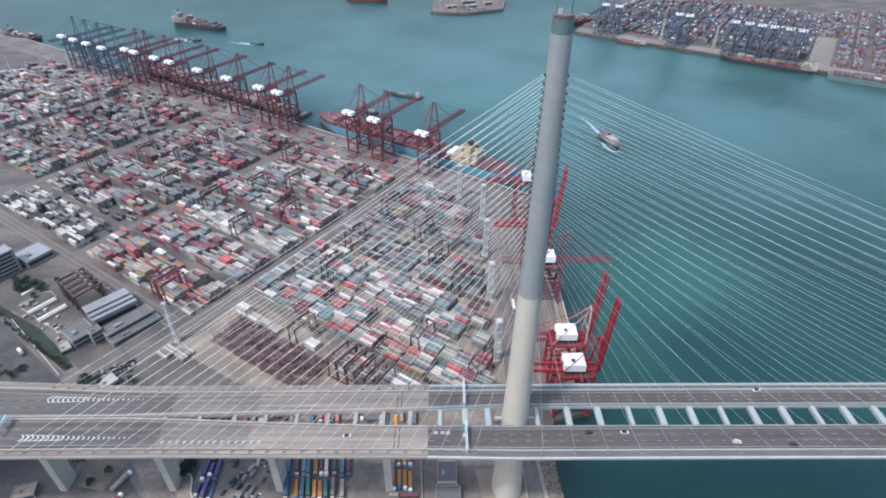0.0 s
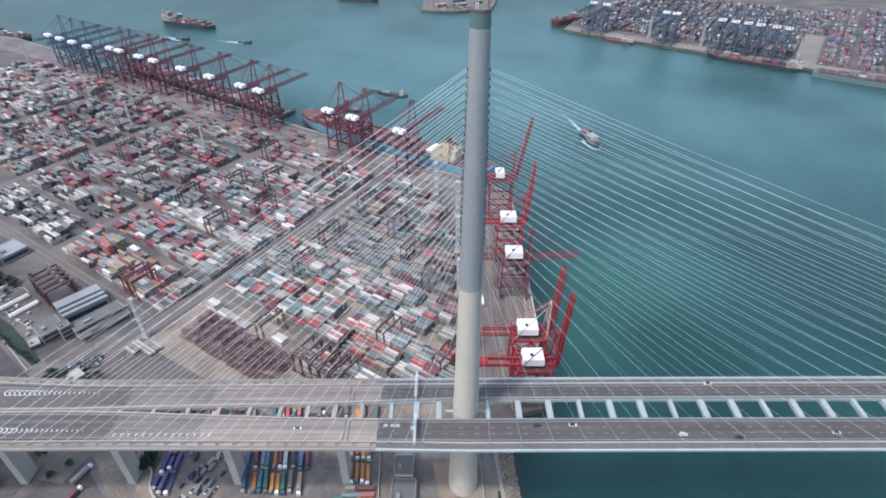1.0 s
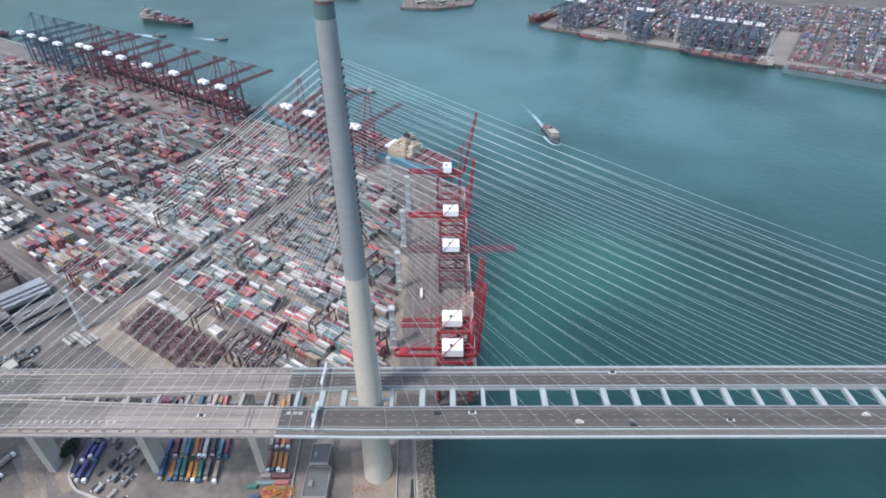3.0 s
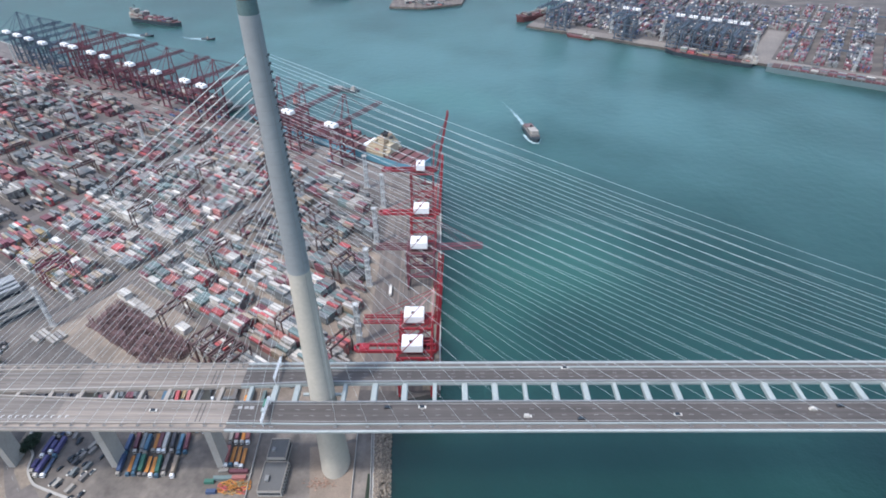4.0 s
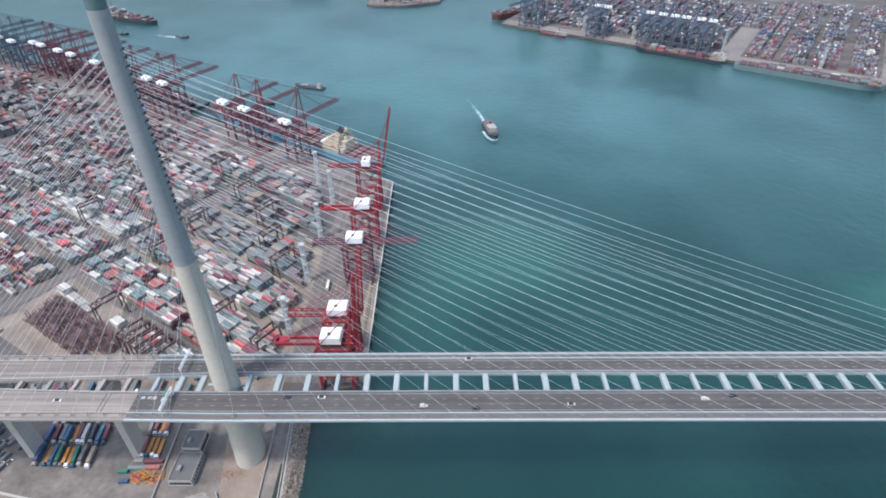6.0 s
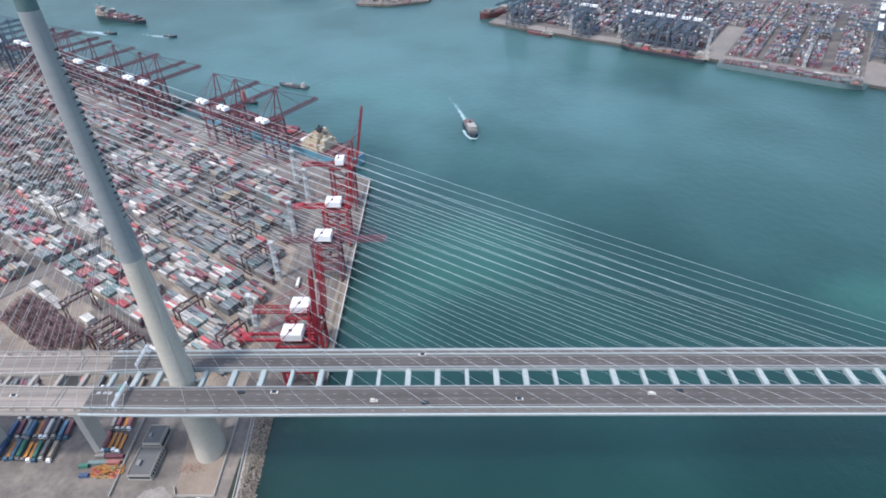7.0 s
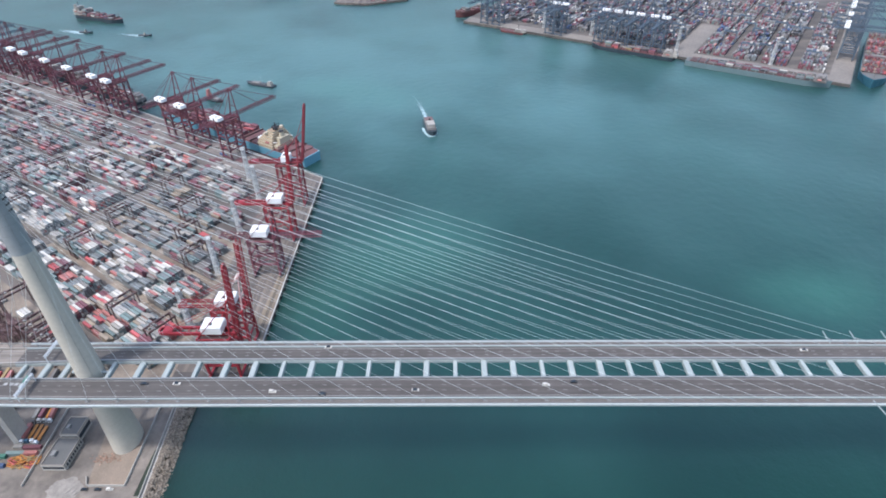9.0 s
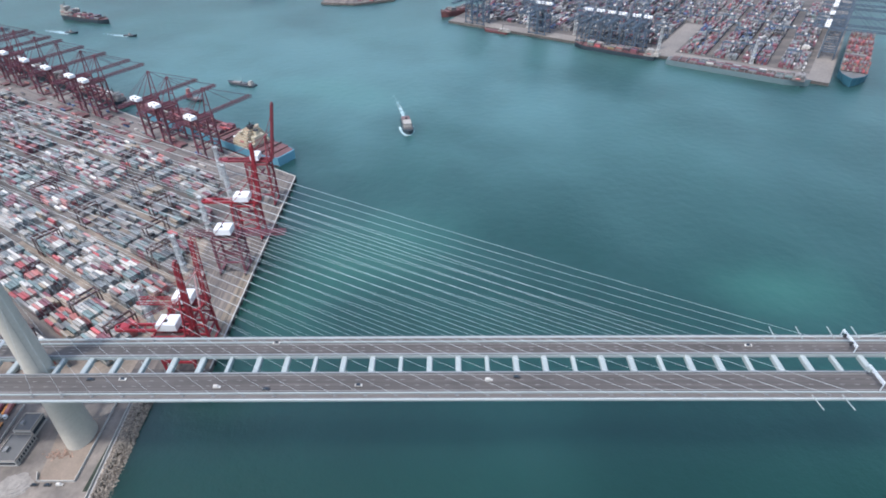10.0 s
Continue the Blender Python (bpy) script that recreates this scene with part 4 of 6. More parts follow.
east_ok = lambda x, y: x < -4.5 - max(0, (y - 320)) * 0.55 and y > 66
all_rows = {}
cols = [(-130.5, 142), (160, 330), (346, 520), (538, 716), (732, 1010)]
for ci, (a0, a1) in enumerate(cols):
    rows_here = []
    starts = (63, 83.6, 114.5, 135.1, 166, 186.6, 217, 237.6, 268.4, 289, 321, 342.6)
    for k, b0 in enumerate(starts):
        mix, tiers, fill = ("near" if ci == 0 else "mid" if rng.random() < 0.6 else "red"), 3.0, 0.92
        x0, x1 = a0, a1
        if ci == 0:
            tiers = 4.1 if k > 6 else 3.2
            fill = 0.88
            if k == 10:
                x1 = 12
            if k == 11:
                x1 = -48
            if k < 6:
                mix, tiers = ("dusk", 2.5) if k > 2 else ("mid", 2.8)
        if ci == 1:
            if k in (10, 11):
                mix, tiers = "faded", 2.7
            if k in (7, 8, 9):
                mix = "bright" if k == 7 else "red"
        if ci == 2 and k >= 9:
            mix, tiers = "mono", 2.6
        if ci >= 3 and k >= 10:
            continue
        stack_block(at(x0, b0 + 0.5), AX, BX, x1 - x0, 7, mix, tiers, fill, rows_here, east_ok)
    all_rows[ci] = rows_here
# the boxes nearest the bridge stand as things of their own
near_rows = [r for r in all_rows[0] if r[1] < 172 and r[0] > -120]
near_rows.sort(key=lambda r: (-round(r[2], 1), r[1]))
single = near_rows[:200]
picked = set(id(r) for r in single)
all_rows[0] = [r for r in all_rows[0] if id(r) not in picked]
for ci, rows_here in all_rows.items():
    bulk("container_stacks", rows_here, ("near" if ci == 0 else "long") + " rows of stacked freight containers in mixed colours muted for haze" if ci != 2 else "stacked freight containers, many white and black, in long rows", "container field")

far_rows = []
for a0, mix in ((44, "slate"), (66, "dull"), (105, "slate"), (127, "slate"), (157, "slate"), (179, "dull")):
    stack_block(far_at(a0, 44), -BX, AX, 560, 7, mix, 2.8, 0.93, far_rows)
for a0 in (212, 239):
    stack_block(far_at(a0, 44), -BX, AX, 520, 7, "dull", 2.6, 0.88, far_rows)
for a0 in range(309, 768, 27):
    stack_block(far_at(a0, 62), -BX, AX, 430, 7, "slate" if a0 % 3 == 0 else "dull", 2.6, 0.93, far_rows)
for a0 in (267, 288):
    stack_block(far_at(a0, 276), -BX, AX, 240, 7, "dull", 2.4, 0.86, far_rows)
bulk("container_stacks", far_rows, "distant rows of stacked containers in reds and blue-greys", "container field")
isl_rows = []
for k in range(3):
    stack_block((-40 + 30 * k, 1345, 0), Vector((0.83, -0.55, 0)), Vector((0.55, 0.83, 0)), 60, 5, "mid", 1.5, 0.7, isl_rows)
bulk("container_stacks", isl_rows, "scattered containers on the distant quay", "container field")

box_mesh = {}


def container_mesh(ln, paint):
    """Steel box with corner posts, sunk ribbed sides and a sunk roof."""
    key = (round(ln), paint)
    if key not in box_mesh:
        s = Shape()
        L, W, H = ln, 2.44, 2.59
        s.box(0, 0, 0.12, L - 0.12, W - 0.12, H - 0.2)
        for x in (-1, 1):
            for y in (-1, 1):
                s.box(x * (L / 2 - 0.09), y * (W / 2 - 0.09), 0, 0.18, 0.18, H)
        for y in (-1, 1):
            s.box(0, y * (W / 2 - 0.06), H - 0.14, L - 0.36, 0.12, 0.14)
            s.box(0, y * (W / 2 - 0.06), 0, L - 0.36, 0.12, 0.16)
        me = s.mesh("freight_container", M["c_" + paint])
        d = Shape()
        d.box(L / 2 - 0.03, 0, 0.15, 0.09, 2.2, 2.26)
        box_mesh[key] = (me, d.mesh("door", M["c_" + paint]))
    return box_mesh[key]


LOOK = dict(white="white", pale="pale grey", steel="blue-grey", grey="dark grey", scarlet="bright red", coral="orange-red", maroon="maroon", teal="pale teal", tan="tan", navy="navy", black="black", yellow="yellow", blue="blue", green="green", indigo="indigo")


def place_container(x, y, z, ux, uy, ln, paint, where):
    me, dm = container_mesh(ln, paint)
    ob = new("freight_container", me)
    ob.matrix_world = Matrix.Translation((x, y, z)) @ Matrix.Rotation(math.atan2(uy, ux), 4, "Z")
    tagged(ob, ("short " if ln < 9 else "long ") + LOOK[paint] + " steel freight container " + where, "container", "freight containers")
    part("door", dm, None, ob)
    return ob


for x, y, z, ux, uy, ln, pi in single:
    place_container(x, y, z, ux, uy, ln, PAINT_NAMES[pi], "in a stack on the yard")

# ---- ships: local x points to the bow ----
def hull_shape(L, B, z0, z1, bow=0.16, stern=0.06, flare=1.0):
    secs = []
    for t in (0, 0.02, stern, 0.3, 0.6, 1 - bow, 1 - bow * 0.5, 1 - bow * 0.2, 1.0):
        if t <= stern:
            w = 0.78 + 0.22 * t / stern
        elif t <= 1 - bow:
            w = 1.0
        else:
            w = max(0.03, 1 - ((t - 1 + bow) / bow) ** 2.0)
        x = (t - 0.5) * L
        k = 0.72 if t > 1 - bow else 0.94
        rise = 2.2 * max(0, (t - 1 + bow) / bow)
        b = B / 2 * w
        secs.append([(x - (0 if t < 0.9 else 3 * (t - 0.9) * 10 * 0.8), -b * k, z0), (x - (0 if t < 0.9 else 3 * (t - 0.9) * 10 * 0.8), b * k, z0), (x, b, z1 + rise), (x, -b, z1 + rise)])
    return Shape().sweep(secs)


def deck_boxes(x0, x1, B, z, tiers, mix, gap=14.2, seed=3, fill=0.85):
    r = np.random.default_rng(seed)
    names = list(MIX[mix])
    w = np.array([MIX[mix][k] for k in names], float)
    w /= w.sum()
    sh = Shape()
    x = x0
    while x < x1:
        h0 = r.integers(1, tiers + 1)
        for j in range(int(B // 2.55)):
            y = -B / 2 + 1.3 + j * 2.55
            for k in range(int(np.clip(h0 + r.integers(-1, 1), 0, tiers))):
                sh.box(x, y, z + k * 2.62, 12.2, 2.42, 2.58, 0, PAINT_NAMES.index(names[r.choice(len(names), p=w)]))
        x += gap
    return sh


ALL_PAINT = [M["c_" + k] for k in PAINT_NAMES]


def castle(s, hx, B, z, L):
    """A broad buff deckhouse of many decks with a dark mast, a funnel aft and a pale cargo row in front."""
    T = M["tan"]
    base = part("deckhouse", Shape().box(hx - 1, 0, z, 28, B * 0.97, 3.4), T, s)
    level = z + 3.4
    for k, (dx, lx, w, h) in enumerate(((-0.5, 28, 0.96, 3.0), (-0.5, 26, 0.90, 3.0), (-1.0, 23, 0.82, 3.0), (-2.0, 20, 0.72, 3.0), (-3.5, 16, 0.62, 3.0), (-5.0, 11, 0.52, 3.0))):
        part("tier_deck", Shape().box(hx + dx, 0, level, lx + 3.0, B * w + 2.4, 0.35), M["deck_brown"], base)
        part("deckhouse_tier", Shape().box(hx + dx, 0, level + 0.35, lx, B * w, h - 0.35), T, base)
        part("window_band", Shape().box(hx + dx + lx / 2 + 0.05, 0, level + 1.3, 0.12, B * w * 0.86, 0.9), M["window"], base)
        rails = Shape()
        for y in (-1, 1):
            rails.beam((hx + dx - lx / 2 - 1.4, y * (B * w / 2 + 1.1), level + 1.3), (hx + dx + lx / 2 + 1.4, y * (B * w / 2 + 1.1), level + 1.3), 0.16)
        part("rail", rails, T, base)
        level += h
    part("bridge_wing", Shape().box(hx - 0.5, 0, level - 3.0, 3.4, B * 0.86, 2.0), T, base)
    part("bridge_roof", Shape().box(hx - 5.0, 0, level, 11.0, B * 0.5, 0.5), M["deck_brown"], base)
    mast = Shape().tube([(hx - 5, 0, level + 0.5), (hx - 5, 0, level + 9)], 0.7, 8).box(hx - 5, 0, level + 2.4, 6.4, 9.0, 1.6).beam((hx - 5, -4.5, level + 6), (hx - 5, 4.5, level + 6), 0.5).box(hx - 7.5, 2.5, level + 0.5, 5.0, 5.0, 2.6).beam((hx - 8, -4, level + 4), (hx - 8, -4, level + 8), 0.3)
    part("radar_mast", mast, M["dark"], s, "dark radar mast")
    cas = part("funnel_casing", Shape().box(hx - 15.5, 0, z, 9, B * 0.46, 14).box(hx - 17, B * 0.32, z, 8, B * 0.16, 6).box(hx - 17, -B * 0.34, z, 7, B * 0.12, 4.5), T, s)
    part("funnel", Shape().tube([(hx - 15, 0, z + 14), (hx - 15, 0, z + 20)], [(3.0, 4.0), (2.7, 3.5)], 16), T, cas, "buff funnel", True)
    part("funnel_cap", Shape().tube([(hx - 15, 0, z + 20.02), (hx - 15, 0, z + 21.4)], [(2.7, 3.5), (2.5, 3.2)], 16), M["dark"], cas)
    for y in (-1, 1):
        part("lifeboat", Shape().tube([(hx - 9, y * B * 0.46, z + 8.4), (hx - 7.5, y * B * 0.46, z + 8.4), (hx - 2.5, y * B * 0.46, z + 8.4), (hx - 1, y * B * 0.46, z + 8.4)], [0.3, 1.4, 1.4, 0.3], 8), M["c_coral"], s)
        part("deck_crane", Shape().tube([(hx - 11, y * B * 0.4, z), (hx - 11, y * B * 0.4, z + 9)], 0.6, 8).beam((hx - 11, y * B * 0.4, z + 9), (hx - 20, y * B * 0.36, z + 10.5), 0.6), M["house_white"], s)
    for y in np.arange(-B * 0.40, B * 0.2, 2.6):
        part("deck_box", Shape().box(hx + 21.5, y, z + 1.75, 12.1, 2.4, 2.55), M["house_white"], s, "white container lashed on a hatch")
    part("foremast", Shape().tube([(L * 0.44, 0, z), (L * 0.44, 0, z + 12)], 0.5, 8), T, s)
    return s


def ship(m, L, B, side_h, paint, label, load=(), house_at=-0.3, house_mat="house_white", house_h=24, hatches=True, hatch_mat="hatch", seed=1, group="ships", house_l=1.0):
    s = thing("container_ship", m, label, "ship", group)
    part("hull", hull_shape(L, B, -4, side_h), M[paint], s)
    if paint == "blue_hull":
        fore = Shape()
        fore.sweep([[(x, -b, side_h), (x, b, side_h), (x, b, side_h + 3.4 + r), (x, -b, side_h + 3.4 + r)] for x, b, r in ((L * 0.36, B * 0.47, 0), (L * 0.42, B * 0.40, 1), (L * 0.47, B * 0.22, 2), (L * 0.495, B * 0.06, 2.4))])
        part("forecastle", fore, M["hatch"], s, "rust-red forecastle")
        part("boot_top", hull_shape(L * 0.997, B * 0.985, -4.5, 1.1), M["red_hull"], s)
    part("deck_edge", hull_shape(L * 0.992, B * 0.97, side_h - 0.6, side_h + 0.12), M["hatch" if hatch_mat == "hatch" else "roof_dark"], s)
    hx = house_at * L
    if hatches:
        x = -L * 0.44
        while x < L * 0.36:
            if abs(x - hx) > 13:
                for y in (-B * 0.3, 0, B * 0.3):
                    part("hatch_cover", Shape().box(x, y, side_h, 12.6, B * 0.285, 1.7), M[hatch_mat], s)
                part("lashing_bridge", Shape().box(x + 7.0, 0, side_h, 0.8, B * 0.94, 3.6), M["rust" if hatch_mat == "hatch" else "grey_steel"], s)
            x += 14.2
    for x0, x1, tiers, mix in load:
        tagged(part("deck_cargo", deck_boxes(x0 * L, x1 * L, B * 0.94, side_h + 1.7, tiers, mix, seed=seed), ALL_PAINT, s, "stacked deck containers"), kind="stuff")
    hm = M[house_mat]
    if house_mat == "tan":
        return castle(s, hx, B, side_h, L)
    house = None
    for k, (dx, lx, w) in enumerate(((0, 20, 0.92), (0.5, 17, 0.84), (1, 15, 0.72), (1.5, 13.5, 0.66), (2, 12, 0.58), (2.5, 9, 0.50))):
        lx *= house_l
        dh = Shape().box(hx + dx, 0, side_h + house_h * k * 0.155, lx, B * w, house_h * 0.13)
        tier = part("deckhouse" if house is None else "deckhouse_tier", dh, hm, house or s)
        house = house or tier
        roof_sh = Shape().box(hx + dx, 0, side_h + house_h * (k * 0.155 + 0.13), lx + 1.2, B * w + 1.6, house_h * 0.025)
        part("tier_deck", roof_sh, hm, house)
    part("bridge_wing", Shape().box(hx + 4.5, 0, side_h + house_h * 0.80, 3.2, B * 0.95, house_h * 0.06), hm, house)
    if L > 100:
        for y in (-1, 1):
            part("lifeboat", Shape().tube([(hx - 4, y * B * 0.44, side_h + house_h * 0.38), (hx - 2.5, y * B * 0.44, side_h + house_h * 0.38), (hx + 2.5, y * B * 0.44, side_h + house_h * 0.38), (hx + 4, y * B * 0.44, side_h + house_h * 0.38)], [0.3, 1.3, 1.3, 0.3], 8), M["c_coral"], s)
    for k in range(4):
        part("window_band", Shape().box(hx + (0, 0.5, 1.0, 1.5)[k] + (20, 17, 15, 13.5)[k] * house_l / 2 + 0.06, 0, side_h + house_h * (0.04 + 0.155 * k), 0.1, B * 0.5, 1.0), M["window"], house)
    part("funnel", Shape().tube([(hx - 11, 0, side_h), (hx - 11, 0, side_h + house_h * 1.02)], [(3.6, 4.6), (3.0, 3.8)], 16), M["navy" if paint == "blue_hull" else house_mat], s)
    part("funnel_casing", Shape().box(hx - 11, 0, side_h, 10, B * 0.5, house_h * 0.5), hm, s)
    mst = Shape().tube([(hx + 2, 0, side_h + house_h), (hx + 2, 0, side_h + house_h + 9)], 0.5, 8).beam((hx + 2, -3.5, side_h + house_h + 6), (hx + 2, 3.5, side_h + house_h + 6), 0.4)
    part("radar_mast", mst, M["dark"], s)
    fm = Shape().tube([(L * 0.44, 0, side_h), (L * 0.44, 0, side_h + 12)], 0.5, 8)
    part("foremast", fm, hm, s)
    return s


along = lambda a, b, turn=0: Matrix.Translation(at(a, b)) @ pose(0, 0, 0, 0, 0, YARD_TURN + turn)
ship(along(209, -27), 330, 38, 12.5, "blue_hull", "container ship with sky-blue hull, rust-red hatches and buff deckhouse", ((-0.12, 0.43, 2, "brick"),), -0.296, "tan", 20, seed=5, house_l=1.35)
ship(along(520, -22), 200, 26, 8, "black_hull", "dark feeder ship moored under the quay cranes", ((-0.3, 0.3, 2, "red"),), -0.44, "c_grey", 9, seed=8)
ship(along(700, -24), 230, 30, 9, "black_hull", "dark container ship at the far berths", ((-0.3, 0.35, 3, "red"),), -0.4, "c_grey", 12, seed=9)
far_along = lambda a, c, turn=0: Matrix.Translation(far_at(a, c)) @ pose(0, 0, 0, 0, 0, YARD_TURN + turn)
ship(far_along(146, -18, 180), 238, 30, 9.0, "grey_hull", "long grey-green ship along the far quay with few containers", ((-0.3, 0.36, 2, "dull"),), 0.42, "c_grey", 10, hatch_mat="rust", seed=11)
ship(far_along(372, -14, 0), 165, 24, 7, "black_hull", "dark ship with blue and red cargo at the far quay", ((-0.42, 0.0, 2, "dull"), (0.02, 0.36, 3, "faded")), -0.44, "c_pale", 12, seed=12)
ship(far_along(-29, 162, 90), 300, 44, 13, "teal_hull", "large container ship with deep teal hull beside the far terminal", ((-0.42, 0.38, 5, "warm"),), 0.12, "c_grey", 14, hatch_mat="rust", seed=13)
ship(far_along(640, -10, 0), 60, 14, 4, "red_hull", "small red coaster at the far quay", (), -0.3, "c_pale", 6, False, seed=14)
ship(far_along(799, 76, 69), 92, 26, 11, "red_hull", "red-brown ship at the end of the far quay", ((-0.3, 0.3, 2, "red"),), -0.38, "c_pale", 10, seed=15)
ship(pose(-608, 1163, 0, 0, 0, -24), 152, 25, 8, "black_hull", "dark container ship under way with maroon containers aft", ((-0.34, 0.02, 5, "red"), (0.04, 0.36, 3, "dull")), -0.43, "c_pale", 20, seed=16)
ship(pose(-960, 1062, 0, 0, 0, -22), 110, 20, 7, "black_hull", "dark ship lying off the terminal's end", ((-0.2, 0.2, 2, "mid"),), -0.4, "c_grey", 12, seed=17)
ship(pose(-250, 1450, 0, 0, 0, -15), 120, 22, 10, "red_hull", "distant red-brown ship lying at a quay", (), -0.38, "house_white", 14, True, seed=18)


def small_boat(m, L, B, paint, label, tall=5.0, cargo=False, house="c_pale"):
    s = thing("work_boat", m, label, "boat", "small craft")
    part("hull", hull_shape(L, B, -1.2, 2.4, 0.3, 0.1), M[paint], s)
    part("deck", hull_shape(L * 0.95, B * 0.9, 2.3, 2.5, 0.3, 0.1), M["c_black"], s)
    part("wheelhouse", Shape().box(-L * (0.36 if cargo else 0.05), 0, 2.5, L * 0.12, B * 0.55, tall * 0.5).box(-L * (0.35 if cargo else 0.04), 0, 2.5 + tall * 0.5, L * 0.08, B * 0.45, tall * 0.35), M[house], s)
    if cargo:
        part("coaming", Shape().box(L * 0.06, 0, 2.5, L * 0.55, B * 0.66, 1.2), M["c_black"], s)
        part("cargo_cover", Shape().box(L * 0.14, 0, 3.7, L * 0.26, B * 0.5, 1.5), M["c_grey"], s, "grey cover over the hold")
        part("bollard_row", Shape().box(L * 0.40, -B * 0.2, 2.5, 0.6, 0.6, 1.2).box(L * 0.40, B * 0.2, 2.5, 0.6, 0.6, 1.2), M["grey_steel"], s)
    part("mast", Shape().tube([(-L * 0.05, 0, 2.5), (-L * 0.05, 0, 2.5 + tall * 1.6)], 0.14, 6), M["mast"], s)
    return s


ferry = thing("ferry", pose(198, 533, 0, 0, 0, -80), "two-deck ferry with a reddish stern under way", "ferry", "small craft")
ferry.matrix_world = ferry.matrix_world @ Matrix.Scale(1.22, 4)
part("hull", hull_shape(46, 12.5, -2, 3.4, 0.25, 0.05), M["black_hull"], ferry)
part("main_deck", Shape().box(-4, 0, 3.4, 34, 10.4, 2.8), M["c_grey"], ferry)
part("upper_deck", Shape().box(2, 0, 6.2, 13, 9.6, 2.6), M["c_pale"], ferry, "pale grey upper deck")
part("wheelhouse", Shape().box(9.5, 0, 6.2, 4.5, 8, 4.2), M["c_pale"], ferry)
part("stern_canopy", Shape().box(-13.5, 0, 6.2, 9.5, 9.6, 1.4), M["rack"], ferry, "faded red stern canopy")
fw = Shape()
for y in (-4.85, 4.85):
    fw.box(2, y, 7.0, 12, 0.1, 1.0)
part("window_band", fw, M["window"], ferry)
part("funnel", Shape().tube([(-5.5, 0, 6.2), (-5.5, 0, 11)], 1.1, 10), M["dark"], ferry)


def wake(path, w0, w1, label, size=1.0):
    """Broken foam: many small flat patches along the path on the water."""
    r = np.random.default_rng(len(path) + int(abs(path[0][0])))
    sh = Shape()
    for (x0, y0), (x1, y1), f in zip(path, path[1:], np.linspace(0, 1, len(path) - 1)):
        n = int(170 * (1 - 0.8 * f))
        for _ in range(n):
            t = r.random()
            w = w0 + (w1 - w0) * f
            px, py = x0 + (x1 - x0) * t + r.normal(0, w / 3), y0 + (y1 - y0) * t + r.normal(0, w / 3)
            a, s = r.random() * 3, r.uniform(0.3, 0.95) * (1 - 0.45 * f) * size
            k = 6
            sh.add([(px + math.cos(a + 6.283 * i / k) * s * r.uniform(0.6, 1.3), py + math.sin(a + 6.283 * i / k) * s * 1.4 * r.uniform(0.6, 1.3), 0.06 + 0.04 * r.random()) for i in range(k)], [tuple(range(k))])
    solid("wake_foam", sh, M["foam"], label, "foam", kind="stuff")


wake([(194, 557), (190, 575), (186, 593), (181, 613), (175, 637), (167, 663)], 4.2, 3.6, "white wake trailing behind the ferry")
wake([(187, 535), (191, 517), (197, 507), (204, 507), (208, 519), (207, 539)], 2.2, 2.2, "white bow wave round the ferry")
small_boat(pose(-584, 1051, 0, 0, 0, -12), 34, 9, "black_hull", "dark harbour launch throwing a wake")
wake([(-590, 1052), (-600, 1055), (-612, 1058), (-626, 1063), (-642, 1068), (-662, 1076)], 10, 9, "white wake behind the launch", 2.2)
small_boat(pose(-440, 1025, 0, 0, 0, -8), 32, 8, "black_hull", "small dark launch under way")
wake([(-446, 1026), (-456, 1028), (-468, 1031), (-482, 1035), (-505, 1044)], 8, 7, "white wake behind the small launch", 2.0)
small_boat(pose(-103, 717, 0, 0, 0, 159), 58, 15, "black_hull", "dark cargo lighter with a pale wheelhouse on open water", 8, True)
small_boat(pose(-264, 624, 0, 0, 0, 55), 50, 12, "black_hull", "dark lighter moored by the quay cranes", 5, True)
small_boat(pose(-158, 646, 0, 0, 0, -30), 36, 13, "black_hull", "dark barge with a tall faded red house off the berth", 17, True, "c_coral")


# ---- light masts ----
def light_mast(x, y, high=42.0):
    m = thing("light_mast", pose(x, y, GROUND), "tall pale lattice floodlight mast on the yard", "light mast", "light masts")
    lat = Shape()
    w0, w1 = 3.9, 3.0
    c = lambda i, t: Vector(((w0 + (w1 - w0) * t) / 2 * (1, 1, -1, -1)[i], (w0 + (w1 - w0) * t) / 2 * (1, -1, -1, 1)[i], high * t))
    for i in range(4):
        lat.beam(c(i, 0), c(i, 1), 0.6)
        for k in range(14):
            lat.beam(c(i, k / 14), c((i + 1) % 4, (k + 1) / 14), 0.26)
            lat.beam(c(i, k / 14), c((i + 1) % 4, k / 14), 0.26)
    part("lattice", lat, M["mast"], m)
    part("base", Shape().box(0, 0, 0, 6.6, 6.6, 1.0), M["concrete"], m)
    part("platform", Shape().box(0, 0, high, 5.8, 5.8, 0.5), M["mast"], m)
    for k in (0.24, 0.49, 0.74):
        w = w0 + (w1 - w0) * k
        landing = part("landing", Shape().box(0.7, -0.5, high * k, w + 1.0, w + 0.8, 0.4), M["mast"], m)
        part("hut", Shape().box(-0.6, 0.6, high * k + 0.4, w * 0.5, w * 0.5, 2.4), M["mast"], landing)
    for k in range(8):
        a = k * math.pi / 4
        part("floodlight", Shape().box(2.7 * math.cos(a), 2.7 * math.sin(a), high + 0.5, 0.9, 0.9, 0.9, a), M["c_pale"], m)
    return m


